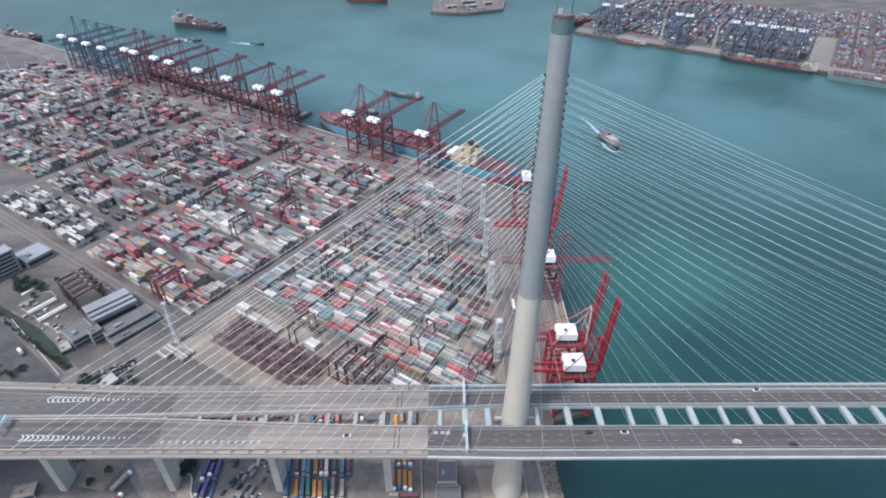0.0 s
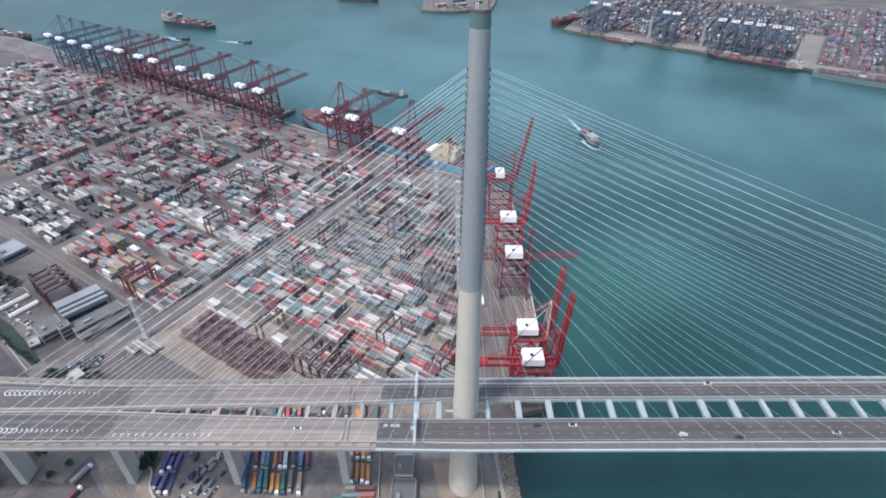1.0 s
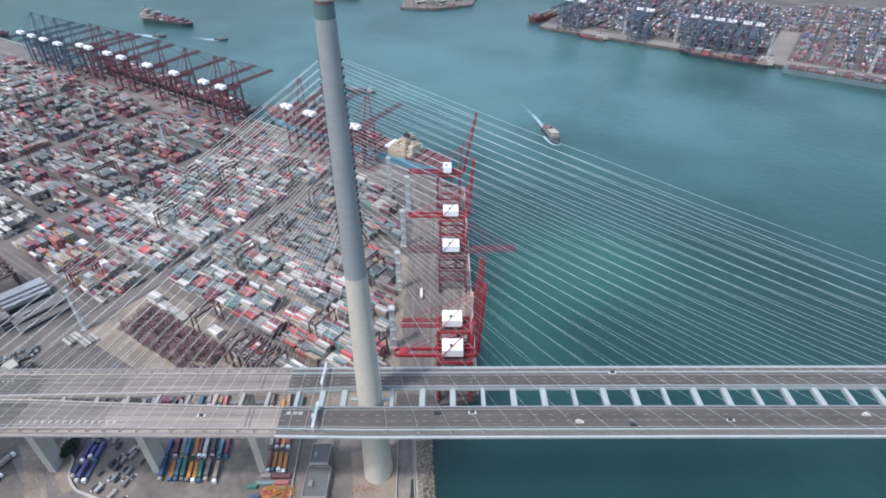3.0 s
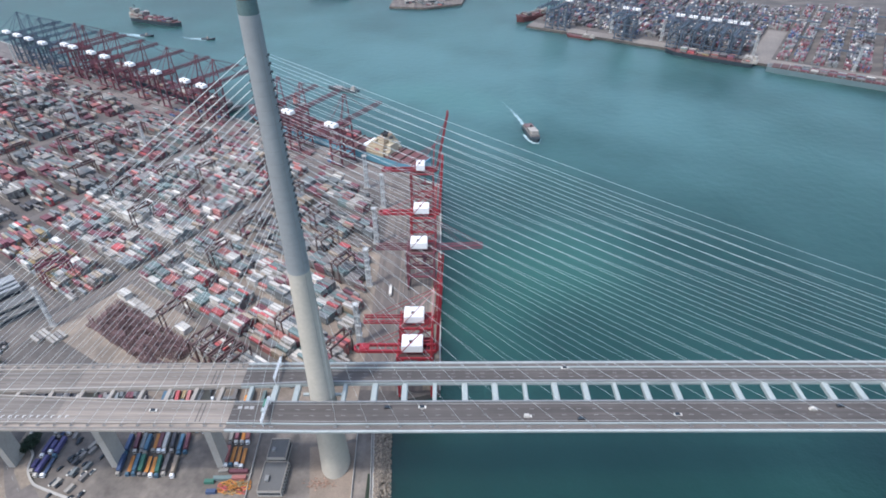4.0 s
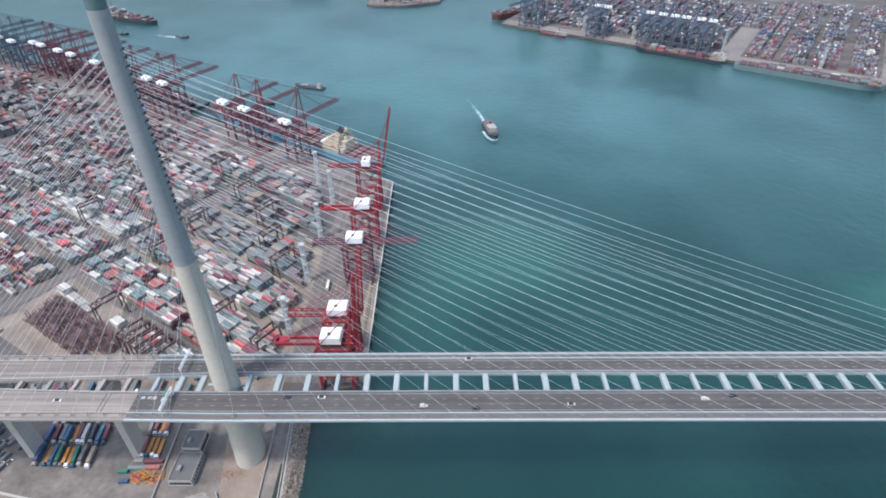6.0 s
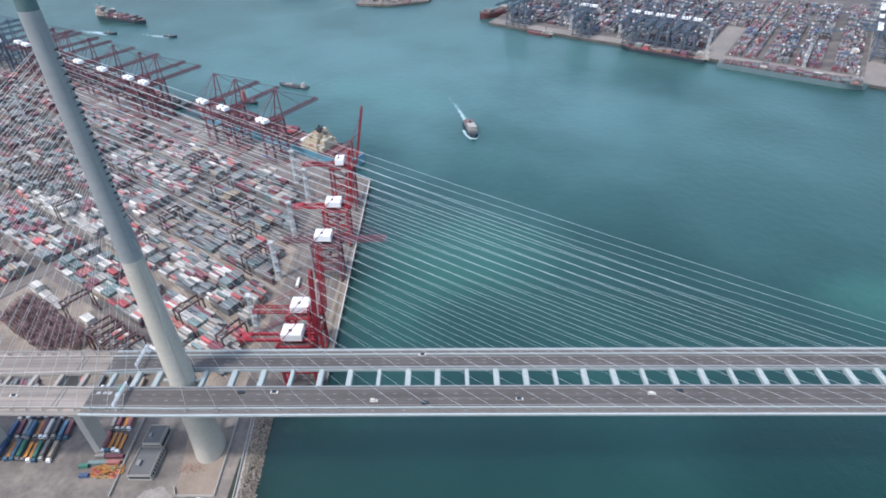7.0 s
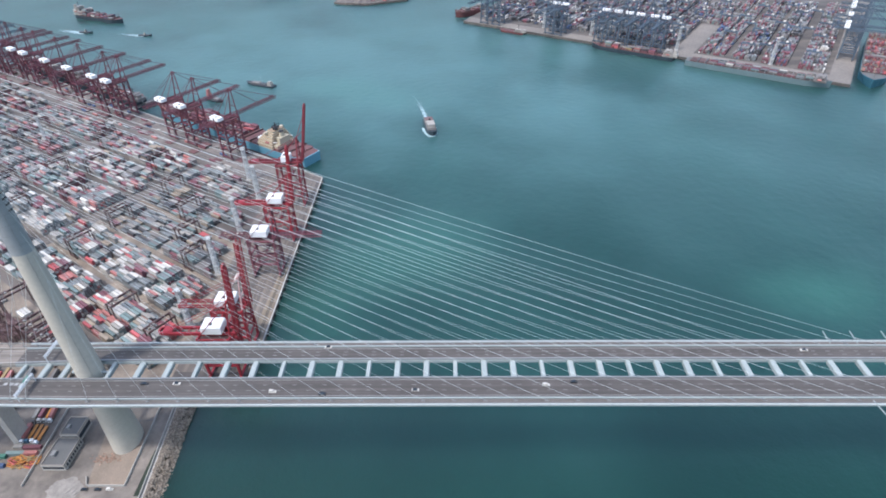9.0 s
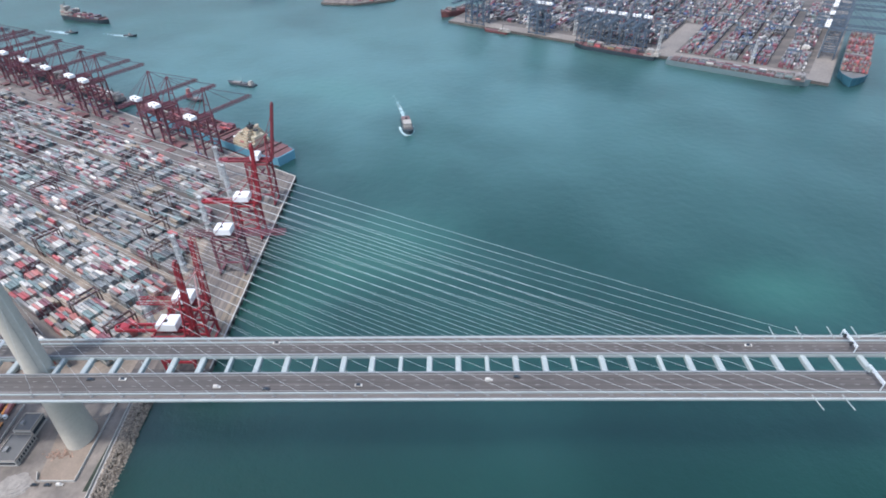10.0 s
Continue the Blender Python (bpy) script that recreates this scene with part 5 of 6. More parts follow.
lm = light_mast(-22, 372)
for x, y in ((2.5, 326), (1.5, 256), (1.5, 186), (2, 112), (-265, 131), (-722, 818), (-797, 771), (-783, 833), (-330, 470), (-470, 560)):
    copy_thing(lm, pose(x, y, GROUND) @ Matrix.Diagonal((0.7, 0.7, 1, 1) if x < -200 else (1, 1, 1, 1)))
for a, c in ((480, 44), (590, 44), (700, 40), (300, 40), (130, 40), (40, 420)):
    copy_thing(lm, Matrix.Translation(far_at(a, c, GROUND)))

# ---- stored maroon frames, white sheds and the bare strip by the bridge ----
def rack_frame(lean):
    """An upright open steel frame with a few cross rails and a diagonal."""
    s = Shape()
    L, W, H = 6.2, 2.3, 8.0
    for x in (-L / 2, 0, L / 2):
        for y in (-W / 2, W / 2):
            s.beam((x, y, 0), (x + lean, y, H if x else H * 0.8), 0.42)
    for z in (0.4, 3.9, 7.5):
        for y in (-W / 2, W / 2):
            s.beam((-L / 2, y, z), (L / 2, y, z), 0.26, 0.36)
        for x in (-L / 2, 0, L / 2):
            s.beam((x, -W / 2, z), (x, W / 2, z), 0.24)
    s.beam((-L / 2, -W / 2, 0.4), (0, -W / 2, 7.6), 0.22)
    s.beam((L / 2, W / 2, 0.4), (0, W / 2, 7.6), 0.22)
    return s


rack_me = [rack_frame(e).mesh("rack_frame", M["rack"]) for e in (-0.5, 0.0, 0.6)]
rr = random.Random(4)
for i in range(17):
    for j in range(12):
        if rr.random() < 0.12:
            continue
        ob = new("rack_frame", rr.choice(rack_me))
        ob.matrix_world = Matrix.Translation(at(20 + i * 6.0 + rr.uniform(-0.9, 0.9), 339.5 + j * 2.75 + i * 0.1 + rr.uniform(-0.5, 0.5), GROUND)) @ pose(0, 0, 0, 0, 0, YARD_TURN + rr.uniform(-9, 9)) @ Matrix.Diagonal((rr.uniform(0.75, 1.1), 1, rr.choice((0.35, 0.55, 0.75, 0.9, 1.1)), 1))
        tagged(ob, "upright dark maroon steel rack frame on the yard", "rack frame", "rack frames")
for i, (a, b, paint, n) in enumerate(((124, 334, "white", 3), (111, 334, "white", 1), (98, 334.5, "pale", 1), (85, 334.5, "pale", 1), (44, 331, "white", 2))):
    for j in range(3):
        for k in range(n):
            x, y, _ = at(a, b - 4 + j * 2.7)
            place_container(x, y, GROUND + 0.06 + 2.62 * k, AX.x, AX.y, 12.19, paint if rr.random() < 0.7 else "pale", "beside the flat racks")
for a, b in ((70, 306), (70, 309), (30, 304), (30, 307), (16, 306)):
    x, y, _ = at(a, b)
    place_container(x, y, GROUND + 0.06, AX.x, AX.y, 12.19, "white", "on the bare strip by the gantries")
for i in range(8):
    x, y, _ = at(138 - (i // 4) * 13.0, 396.5 + (i % 4) * 3.1 - (i // 4) * 6.5)
    place_container(x, y, GROUND + 0.06, AX.x, AX.y, 12.19, ("pale", "pale", "grey")[i % 3], "parked by the light mast")

# ---- roads and green strips beside the yard ----
roads = Shape()
for p, q, w, z in ((at(1100, 375), at(165, 376), 14, 0.03), (at(151, 60), at(151, 470), 13, 0.034), (at(337, 60), at(337, 380), 12, 0.038), (at(529, 60), at(529, 380), 12, 0.042), (at(724, 60), at(724, 320), 12, 0.046), (at(140, 312), at(-60, 312), 12, 0.05)):
    roads.beam((p[0], p[1], GROUND + z - 0.1), (q[0], q[1], GROUND + z - 0.1), w, 0.2)
solid("road", roads, M["lane"], "dark worn yard roads between the container blocks", "road", kind="structure")
under = Shape()
for i, (p, q, w) in enumerate((((-430, 165), (-326, 90), 10), ((-334, 98), (-150, -72), 21), ((-262, 75), (-300, -80), 9))):
    under.beam((*p, GROUND - 0.05 + 0.012 * i), (*q, GROUND - 0.05 + 0.012 * i), w, 0.2)
solid("road_access", under, M["apron"], "grey access roads passing under the approach", "road", kind="structure")
depot = [(-436, 212), (-372, 232), (-282, 178), (-258, 132), (-330, 87), (-342, 98), (-424, 166)]
solid("pavement_depot", Shape().prism(depot, GROUND - 0.3, GROUND + 0.012), M["depot_ground"], "stained brown-grey ground of the depot", "pavement", kind="structure")
trunk = [(-560, 205), (-432, 157), (-345, 92), (-322, 74), (-330, 10), (-420, 60), (-560, 120)]
solid("road_trunk", Shape().prism(trunk, GROUND - 0.3, GROUND + 0.014), M["dark_road"], "dark asphalt trunk road beyond the grass verge", "road", kind="structure")
dash = Shape()
for k in range(22):
    t = k / 21
    for o in (-3.4, 3.4):
        x, y = -330 + 176 * t + o * 0.68, 94 - 163 * t + o * 0.73
        dash.box(x, y, GROUND + 0.075, 3.2, 0.25, 0.02, math.atan2(-163, 176))
tagged(solid("road_dashes", dash, M["white_line"], "white dashes on the access road", "road marking", kind="stuff"))
green = Shape()
green.prism([(-450, 173), (-456, 184), (-440, 174), (-390, 146), (-357, 120.5), (-337, 102.6), (-341.5, 97.5), (-380, 124), (-421, 156)], GROUND - 0.2, GROUND + 0.12)
bare_verge = Shape()
bare_verge.prism([(-290, 2), (-262, -4), (-252, 26), (-284, 34)], GROUND - 0.2, GROUND + 0.11)
bare_verge.prism([(-224, 34), (-217, 16), (-208, 4), (-205, -6), (-196, -16), (-200, -20), (-212, -8), (-222, 10)], GROUND - 0.2, GROUND + 0.13)
bare_verge.prism([(-256, 22), (-237, 22), (-225, 1), (-214, -15), (-200, -34), (-218, -34), (-230, -10), (-244, 8)], GROUND - 0.2, GROUND + 0.09)
solid("grass_strip", green, M["grass"], "rough dark green verge beside the access road", "grass", kind="stuff")
lot_earth = Shape()
earth = random.Random(44)
for cx, cy, ra, rb in ((-376, 104, 17, 8), (-399, 121, 13, 7), (-386, 88, 15, 6), (-412, 108, 12, 6), (-352, 84, 9, 5)):
    pts = []
    for k in range(16):
        a = k * math.pi / 8
        f = earth.uniform(0.75, 1.15)
        u, v = math.cos(a) * ra * f, math.sin(a) * rb * f
        pts.append((cx + u * 0.78 + v * 0.62, cy - u * 0.62 + v * 0.78))
    lot_earth.prism(pts, GROUND - 0.2, GROUND + earth.uniform(0.03, 0.07))
solid("ground_islands", lot_earth, M["depot_ground"], "stained dark earth islands beside the trunk road", "ground", kind="structure")
solid("ground_verge", bare_verge, M["tan_ground"], "bare brown verge beside the curved wall", "ground", kind="structure")
wall = Shape()
bend = [(-222, 34), (-216, 15), (-207, 5), (-203.5, -6), (-195, -15.5), (-186, -19.5), (-157, -28.5), (-120, -36)]
smooth_bend = []
for i in range(len(bend) - 1):
    p0, p1, p2, p3 = (Vector(bend[max(0, min(len(bend) - 1, i + k))]) for k in (-1, 0, 1, 2))
    for k in range(5):
        t = k / 5
        smooth_bend.append(0.5 * (2 * p1 + (p2 - p0) * t + (2 * p0 - 5 * p1 + 4 * p2 - p3) * t * t + (3 * p1 - p0 - 3 * p2 + p3) * t ** 3))
for p, q in zip(smooth_bend, smooth_bend[1:]):
    wall.beam((*p, GROUND + 0.6), (*q, GROUND + 0.6), 1.5, 1.3)
solid("wall_boundary", wall, M["concrete"], "low pale boundary wall curving round the truck park", "wall", kind="structure")
lines = Shape()
for x in (30, 34, 44.5, 48.5, 52.5, 56.5):
    lines.beam((x, 66, GROUND + 0.03), (x, 366, GROUND + 0.03), 0.22, 0.03)
for b in (14, 19, 24, 29, 41, 46):
    lines.beam(at(30, b, GROUND + 0.03), at(1000, b, GROUND + 0.03), 0.35, 0.03)
for b in (370.5, 376, 381.5):
    lines.beam(at(165, b, GROUND + 0.06), at(560, b, GROUND + 0.06), 0.3, 0.03)
for a in (145.5, 151, 156.5):
    lines.beam(at(a, 70, GROUND + 0.06), at(a, 455, GROUND + 0.06), 0.3, 0.03)
solid("trim_lines", lines, M["c_tan"], "faded yellow traffic lines on the quay and yard roads", "road marking", kind="structure")


# ---- buildings ----
def building(name, corner, ux, w, d, h, label, roof="roof_dark", floors=1, body="facade", group="", pitched=False):
    ux = Vector((ux[0], ux[1], 0)).normalized()
    turn = math.degrees(math.atan2(ux.y, ux.x))
    b = thing(name, pose(corner[0], corner[1], GROUND, 0, 0, turn), label, "building", group)
    part("wall", Shape().box(w / 2, d / 2, 0, w, d, h), M[body], b)
    rf = Shape()
    if pitched:
        bays = ((0.0, 0.20), (0.27, 0.47), (0.54, 1.0))
        for f0, f1 in bays:
            y0, y1 = d * f0, d * f1
            rf.sweep([[(x, y0 - 0.3, h), (x, y1, h), (x, y1, h + 0.6), (x, y0 - 0.3, h + 1.8)] for x in (-0.6, w + 0.6)])
        part("roof", rf, M[roof], b, "pale ribbed metal roof in three strips")
        for f0 in (0.20, 0.47):
            part("roof_light", Shape().box(w / 2, d * (f0 + 0.035), h, w, d * 0.05, 0.3), M["window"], b, "dark glazed strip between the roofs")
        ribs = Shape()
        for f0, f1 in bays:
            for i in range(int(w / 2.5)):
                ribs.beam((i * 2.5, d * f0, h + 1.84), (i * 2.5, d * f1, h + 0.66), 0.12, 0.1)
        part("roof_rib", ribs, M["grey_steel"], b)
    else:
        rf.box(w / 2, d / 2, h, w - 0.8, d - 0.8, 0.15)
        part("roof", rf, M[roof], b)
        pr = Shape()
        for (x, y, sx, sy) in ((w / 2, 0.2, w, 0.4), (w / 2, d - 0.2, w, 0.4), (0.2, d / 2, 0.4, d - 0.8), (w - 0.2, d / 2, 0.4, d - 0.8)):
            pr.box(x, y, h, sx, sy, 0.9)
        part("parapet", pr, M["deck_concrete"], b)
        part("plant_box", Shape().box(w * 0.3, d * 0.4, h + 0.15, w * 0.16, d * 0.18, 2.0), M["facade"], b)
    fh = h / floors
    for f in range(floors):
        for side, (x, y, sx, sy) in enumerate(((w / 2, -0.04, w * 0.9, 0.1), (w + 0.04, d / 2, 0.1, d * 0.9))):
            part("window", Shape().box(x, y, f * fh + fh * 0.32, sx, sy, fh * 0.46), M["window"], b)
    return b


building("warehouse", (-338, 144), (0.67, 0.74), 36, 27, 10, "warehouse with three pale ribbed metal roof strips", "roof_metal", 1, pitched=True)
building("depot_annex", (-314, 123), (0.62, 0.785), 42, 7.6, 4.6, "long low annex with a flat grey roof and dark openings", "roof_dark", 1)
building("depot_block", (-320.2, 127.9), (0.62, 0.785), 41, 13.5, 8.5, "long depot building with a raised rim round its flat roof", "roof_dark", 2)
building("stair_block", (-331, 126), (0.62, 0.785), 9, 9, 12.5, "grey stair block with rows of dark windows", "roof_dark", 3)
building("store_shed", (-357, 131), (0.62, 0.785), 9, 7, 4, "small pale-roofed store shed beside the depot", "c_pale", 1)
building("depot_block", (-345, 121), (0.62, 0.785), 19, 22, 9, "grey depot block with a flat roof and window bands", "roof_dark", 2)
building("lean_to", (-352, 114), (0.72, 0.69), 8, 12, 4, "small shed with pale metal roof", "c_pale", 1)
building("office_block", (-479.7, 191.8), (0.55, 0.835), 45, 16, 24, "banded grey and dark office block of the terminal", "roof_metal", 6, "facade")
building("loading_shed", (-449, 230), (0.5, 0.866), 26, 27, 7.5, "pale flat-roofed loading shed beside the office", "roof_metal", 1)
building("pump_house", (-46, -24), (1, 0), 15.5, 21.5, 5.0, "low dark-roofed concrete service building near the tower", "roof_dark", 1, "concrete")
building("pump_house", (-45, -1.6), (1, 0), 12.5, 15, 7.2, "dark-roofed concrete service building under the deck", "roof_dark", 1, "concrete")
for sx, sy, sw in ((-30, 1330, 26), (20, 1335, 34), (70, 1372, 22), (10, 1385, 40)):
    building("storage_shed", (sx, sy), (0.9, 0.42), sw, 14, 7, "pale storage shed on the distant quay", "c_pale", 1, group="distant sheds")
building("canopy_shed", (-298, 74), (0.6, 0.8), 13, 12, 6, "shed with a pale roof beside the bridge", "c_pale", 1)
building("canopy_shed", (-314, -12), (0.9, 0.25), 13, 9, 4, "shed with a cream roof below the bridge", "c_tan", 1)
# dark maintenance gantries by the depot
for k in range(4):
    copy_thing(rtg, Matrix.Translation((-379 + k * 7.2, 193 - k * 6.0, GROUND)) @ pose(0, 0, 0, 0, 0, -34))
heap = random.Random(17)
rim = [(-24.5 + math.cos(a) * (11.5 + heap.uniform(-1.6, 1.2)), -38 + math.sin(a) * (8.6 + heap.uniform(-1.3, 1.1))) for a in np.linspace(0, 2 * math.pi, 36)[:-1]]
tank = Shape()
for k, (shrink, z) in enumerate(((1.0, 0.0), (0.9, 0.25), (0.7, 0.5), (0.4, 0.8))):
    tank.prism([(-24.5 + (x + 24.5) * shrink, -38 + (y + 38) * shrink) for x, y in rim], GROUND - 0.2 + z * 0.5, GROUND + 0.12 + z)
solid("gravel_heap", tank, M["gravel"], "low heap of pale gravel on the site", "gravel", kind="stuff")

fins = random.Random(5)
for k in range(9):
    solid("wall_fin", Shape().box(-30.2, -22.4 + k * 2.4, GROUND, 0.7, 0.5, 4.6), M["concrete"], "concrete fin on the service building's flank", "wall fin", "wall fins")
rubble = Shape()
for k in range(90):
    rubble.box(-9 + fins.gauss(0, 4.5), -15.5 + fins.gauss(0, 1.8), GROUND + 0.06, fins.uniform(0.3, 1.6), fins.uniform(0.2, 0.6), fins.uniform(0.1, 0.45), fins.uniform(0, 3))
solid("rubble", rubble, M["terracotta"], "scattered orange-brown rubble and boards at the tower's foot", "rubble", kind="stuff")
# the tower's paved plot, fence walls and rock slope
plot = Shape().prism([(-20, 12), (11.8, 16), (14, -35), (-11, -35)], GROUND - 0.3, GROUND + 0.06)
solid("pavement_plot", plot, M["clay"], "brown paved plot round the tower's foot", "pavement", kind="structure")
fence = thing("site_fence", pose(0, 0, 0), "low pale site wall round the tower's plot", "fence", kind="structure")
for p, q in (((14, -35), (11.8, 18)), ((11.8, 18), (10, 50)), ((-11, -35.2), (14, -35.2)), ((-11, -35), (-14, -29)), ((-53.0, -36), (-56.6, 26)), ((27.6, -50), (21.4, 28)), ((31, -85), (27.6, -50))):
    part("fence_wall", Shape().beam((*p, GROUND + 0.9), (*q, GROUND + 0.9), 0.45, 1.8), M["concrete"], fence)
path = Shape().prism([(28.2, -50), (29.6, -50), (23.6, 28), (22.2, 28)], GROUND - 0.2, GROUND + 0.08)
solid("pavement_path", path, M["concrete"], "pale concrete service path behind the rocks", "pavement", kind="structure")
solid("grass_strip", Shape().prism([(22.4, -42), (25.6, -42), (24.2, -8), (22.2, -8)], GROUND - 0.2, GROUND + 0.1), M["grass"], "thin grass strip beside the service path", "grass", kind="stuff")

rock_meshes = []
rk = random.Random(9)
for k in range(6):
    bm = bmesh.new()
    bmesh.ops.create_icosphere(bm, subdivisions=1, radius=1.0)
    for v in bm.verts:
        v.co *= rk.uniform(0.7, 1.15)
        v.co.z *= 0.75
    me = bpy.data.meshes.new("rock")
    bm.to_mesh(me)
    bm.free()
    me.materials.append(M["rock"])
    rock_meshes.append(me)
slope = Shape().prism([(30, -90), (38, -90), (35, 33), (30, 33)], -3, 0.4)
reve = solid("rock_revetment", slope, M["rock"], "sloping revetment of tumbled grey-brown rocks", "revetment", kind="structure")
def rock_spot():
    y = rk.uniform(-72, 36)
    t = rk.random()
    inner, outer = 29.6 - (y + 46) * 0.085, 39.8 - (y + 40) * 0.073
    drop = min(1.0, max(0.0, (inner + (outer - inner) * t - 30.0) / 8.0))
    return inner + (outer - inner) * t, y, GROUND + 0.3 - 5.6 * drop, rk.uniform(0.35, 0.95)


for k in range(300):
    x, y, z, s = rock_spot()
    ob = new("rock", rk.choice(rock_meshes))
    ob.parent = reve
    ob.matrix_world = Matrix.Translation((x, y, z)) @ pose(0, 0, 0, rk.uniform(0, 360), rk.uniform(0, 360), rk.uniform(0, 360)) @ Matrix.Diagonal((s * 1.2, s, s, 1))
rest = Shape()
for k in range(2600):
    x, y, z, s = rock_spot()
    me = rk.choice(rock_meshes)
    m = Matrix.Translation((x, y, z - 0.3)) @ pose(0, 0, 0, rk.uniform(0, 360), rk.uniform(0, 360), rk.uniform(0, 360)) @ Matrix.Diagonal((s * 1.2, s, s * 0.8, 1))
    rest.add([m @ v.co for v in me.vertices], [tuple(p.vertices) for p in me.polygons])
tagged(part("loose_rocks", rest, M["rock"], reve), kind="stuff")


# ---- vehicles ----
tr_cab = random.Random(21)


def truck(m, paint, loaded=True, chassis="orange", long=12.2):
    t = thing("container_truck", m, ("articulated truck with " + ("a " + LOOK[paint] + " container on its chassis" if loaded else "an empty " + ("orange" if chassis == "orange" else "dark") + " chassis")), "truck", "parked trucks")
    part("chassis", Shape().box(0, 0, 0.9, long, 0.9, 0.4).box(0, 0, 1.25, long, 2.3, 0.16), M[chassis], t)
    if loaded:
        me, dm = container_mesh(long, paint)
        c = part("freight_box", me, None, t)
        c.location = (0, 0, 1.45)
    part("cab", Shape().box(long / 2 + 1.9, 0, 0.7, 2.0, 2.4, 2.2).box(long / 2 + 1.7, 0, 2.9, 1.5, 2.2, 0.5), M[tr_cab.choice(("house_white", "c_pale", "house_white", "c_blue", "c_grey", "c_white"))], t)
    part("windscreen", Shape().box(long / 2 + 2.92, 0, 1.8, 0.06, 2.0, 0.9), M["window"], t)
    for x in (-long / 2 + 1.2, -long / 2 + 2.5, long / 2 - 0.6, long / 2 + 2.2):
        for y in (-1.0, 1.0):
            part("wheel", Shape().tube([(x, y - 0.2, 0.5), (x, y + 0.2, 0.5)], 0.5, 10), M["dark"], t)
    return t


tr = random.Random(3)
# columns of the truck park: place and the load of each row; "" is an empty orange chassis, "-" a gap
for x, loads in ((-142.4, ("navy", "navy", "blue")), (-136.8, ("", "maroon", "coral")), (-132.6, ("blue", "steel", "")), (-128.9, ("green", "blue", "teal")),
                 (-124.8, ("", "", "yellow")), (-121.2, ("", "maroon", "")), (-117.0, ("green", "white", "coral")), (-112.2, ("grey", "black", "")),
                 (-106.6, ("tan", "blue", "white")), (-102.6, ("-", "maroon", "maroon")), (-98.4, ("-", "-", "steel")), (-94.0, ("-", "-", "teal"))):
    for row, load in enumerate(loads):
        if load == "-":
            continue
        place = pose(x + tr.uniform(-0.4, 0.4) - row * 2.2, -2.0 + row * 16.6 + tr.uniform(-1.2, 1.2), GROUND, 0, 0, -82 + tr.uniform(-2.5, 2.5))
        truck(place, load or "tan", bool(load), "orange" if load in ("", "coral", "yellow") or tr.random() < 0.25 else "c_navy")
for i, loads in enumerate((("coral", "pale"), ("", "maroon"), ("", ""), ("", "coral"))):
    for row, load in enumerate(loads):
        truck(pose(-74.0 + i * 3.7 - row * 1.6, 5 + row * 17 + tr.uniform(-1, 1), GROUND, 0, 0, -84 + tr.uniform(-3, 3)), load or "tan", bool(load), "orange")
for x, y, ln, kind in ((-73.0, -7.0, 6.06, "pale"), (-63.0, -7.3, 12.19, "maroon"), (-80.0, -14.6, 6.06, "green"), (-72.0, -12.2, 12.19, "teal"), (-61.5, -11.8, 9.0, "coral"), (-76.5, -21.6, 6.06, "navy")):
    place_container(x, y, GROUND + 0.06, 1.0, 0.03, ln, kind, "below the bridge")
for i in range(30):
    fr = Shape()
    L, W = tr.uniform(5.0, 8.0), tr.uniform(1.6, 2.3)
    for y in (-W / 2, W / 2):
        fr.beam((-L / 2, y, 0.3), (L / 2, y, 0.3), 0.6, 0.5)
    for x in (-L / 2, -L / 5, L / 5, L / 2):
        fr.beam((x, -W / 2, 0.3), (x, W / 2, 0.3), 0.4, 0.5)
    paint = ("orange", "c_yellow", "c_yellow", "c_scarlet", "orange")[i % 5]
    ob = solid("spreader_frame", fr, M[paint], ("red" if paint == "c_scarlet" else "yellow-orange") + " lifting spreader frame stored on the ground", "spreader", "spreader frames")
    ob.matrix_world = Matrix.Translation((-69 + (i % 4) * 4.0 + tr.uniform(-1, 1), -16.2 - ((i // 4) % 3) * 2.4, GROUND + (i // 12) * 0.65)) @ pose(0, 0, 0, 0, 0, tr.uniform(-35, 35))
for i in range(12):
    truck(pose(-199 + (i % 3) * 4.2 + tr.uniform(-0.5, 0.5), -3 + (i // 3) * 14.5, GROUND, 0, 0, -90 + tr.uniform(-5, 5)), ("indigo", "indigo", "pale", "indigo")[i % 4], i % 5 != 2, "c_navy", 12.2 if i % 4 else 6.06)
truck(pose(-388.5, 117.5, GROUND, 0, 0, -38), "white", True, "c_grey", 6.06)
# boxes and trucks standing in the strip of ground between the two decks
for x, y, load, turn in ((-136.3, 53, "blue", -84), (-131.0, 57, "pale", -80), (-126.6, 53, "scarlet", -80), (-122.4, 57, "yellow", -84), (-118.4, 54, "coral", -82), (-108.2, 51, "grey", 4), (-104, 57, "steel", -84), (-90.8, 51, "steel", 5), (-84.0, 56, "grey", -86), (-75.5, 49.5, "", -84), (-71.5, 54, "tan", -84), (-62, 52, "teal", -88)):
    truck(pose(x, y, GROUND, 0, 0, turn), load or "tan", bool(load), "orange" if load in ("", "coral", "yellow") else "c_navy")
for i in range(34):
    x = -242 + i * 2.75 + tr.uniform(-0.5, 0.5)
    if i % 7 == 6:
        continue
    paint = tr.choice(("black", "grey", "black", "steel", "maroon" if x > -185 else "black"))
    place_container(x, 54 + tr.uniform(-3.5, 3.5), GROUND + 0.06, 0.25, -0.97, 6.06, paint, "in the strip between the decks")
truck(pose(-252, 1, GROUND, 0, 0, 66), "pale", True, "c_grey")
truck(pose(-250, -15, GROUND, 0, 0, 70), "maroon", True, "c_grey")
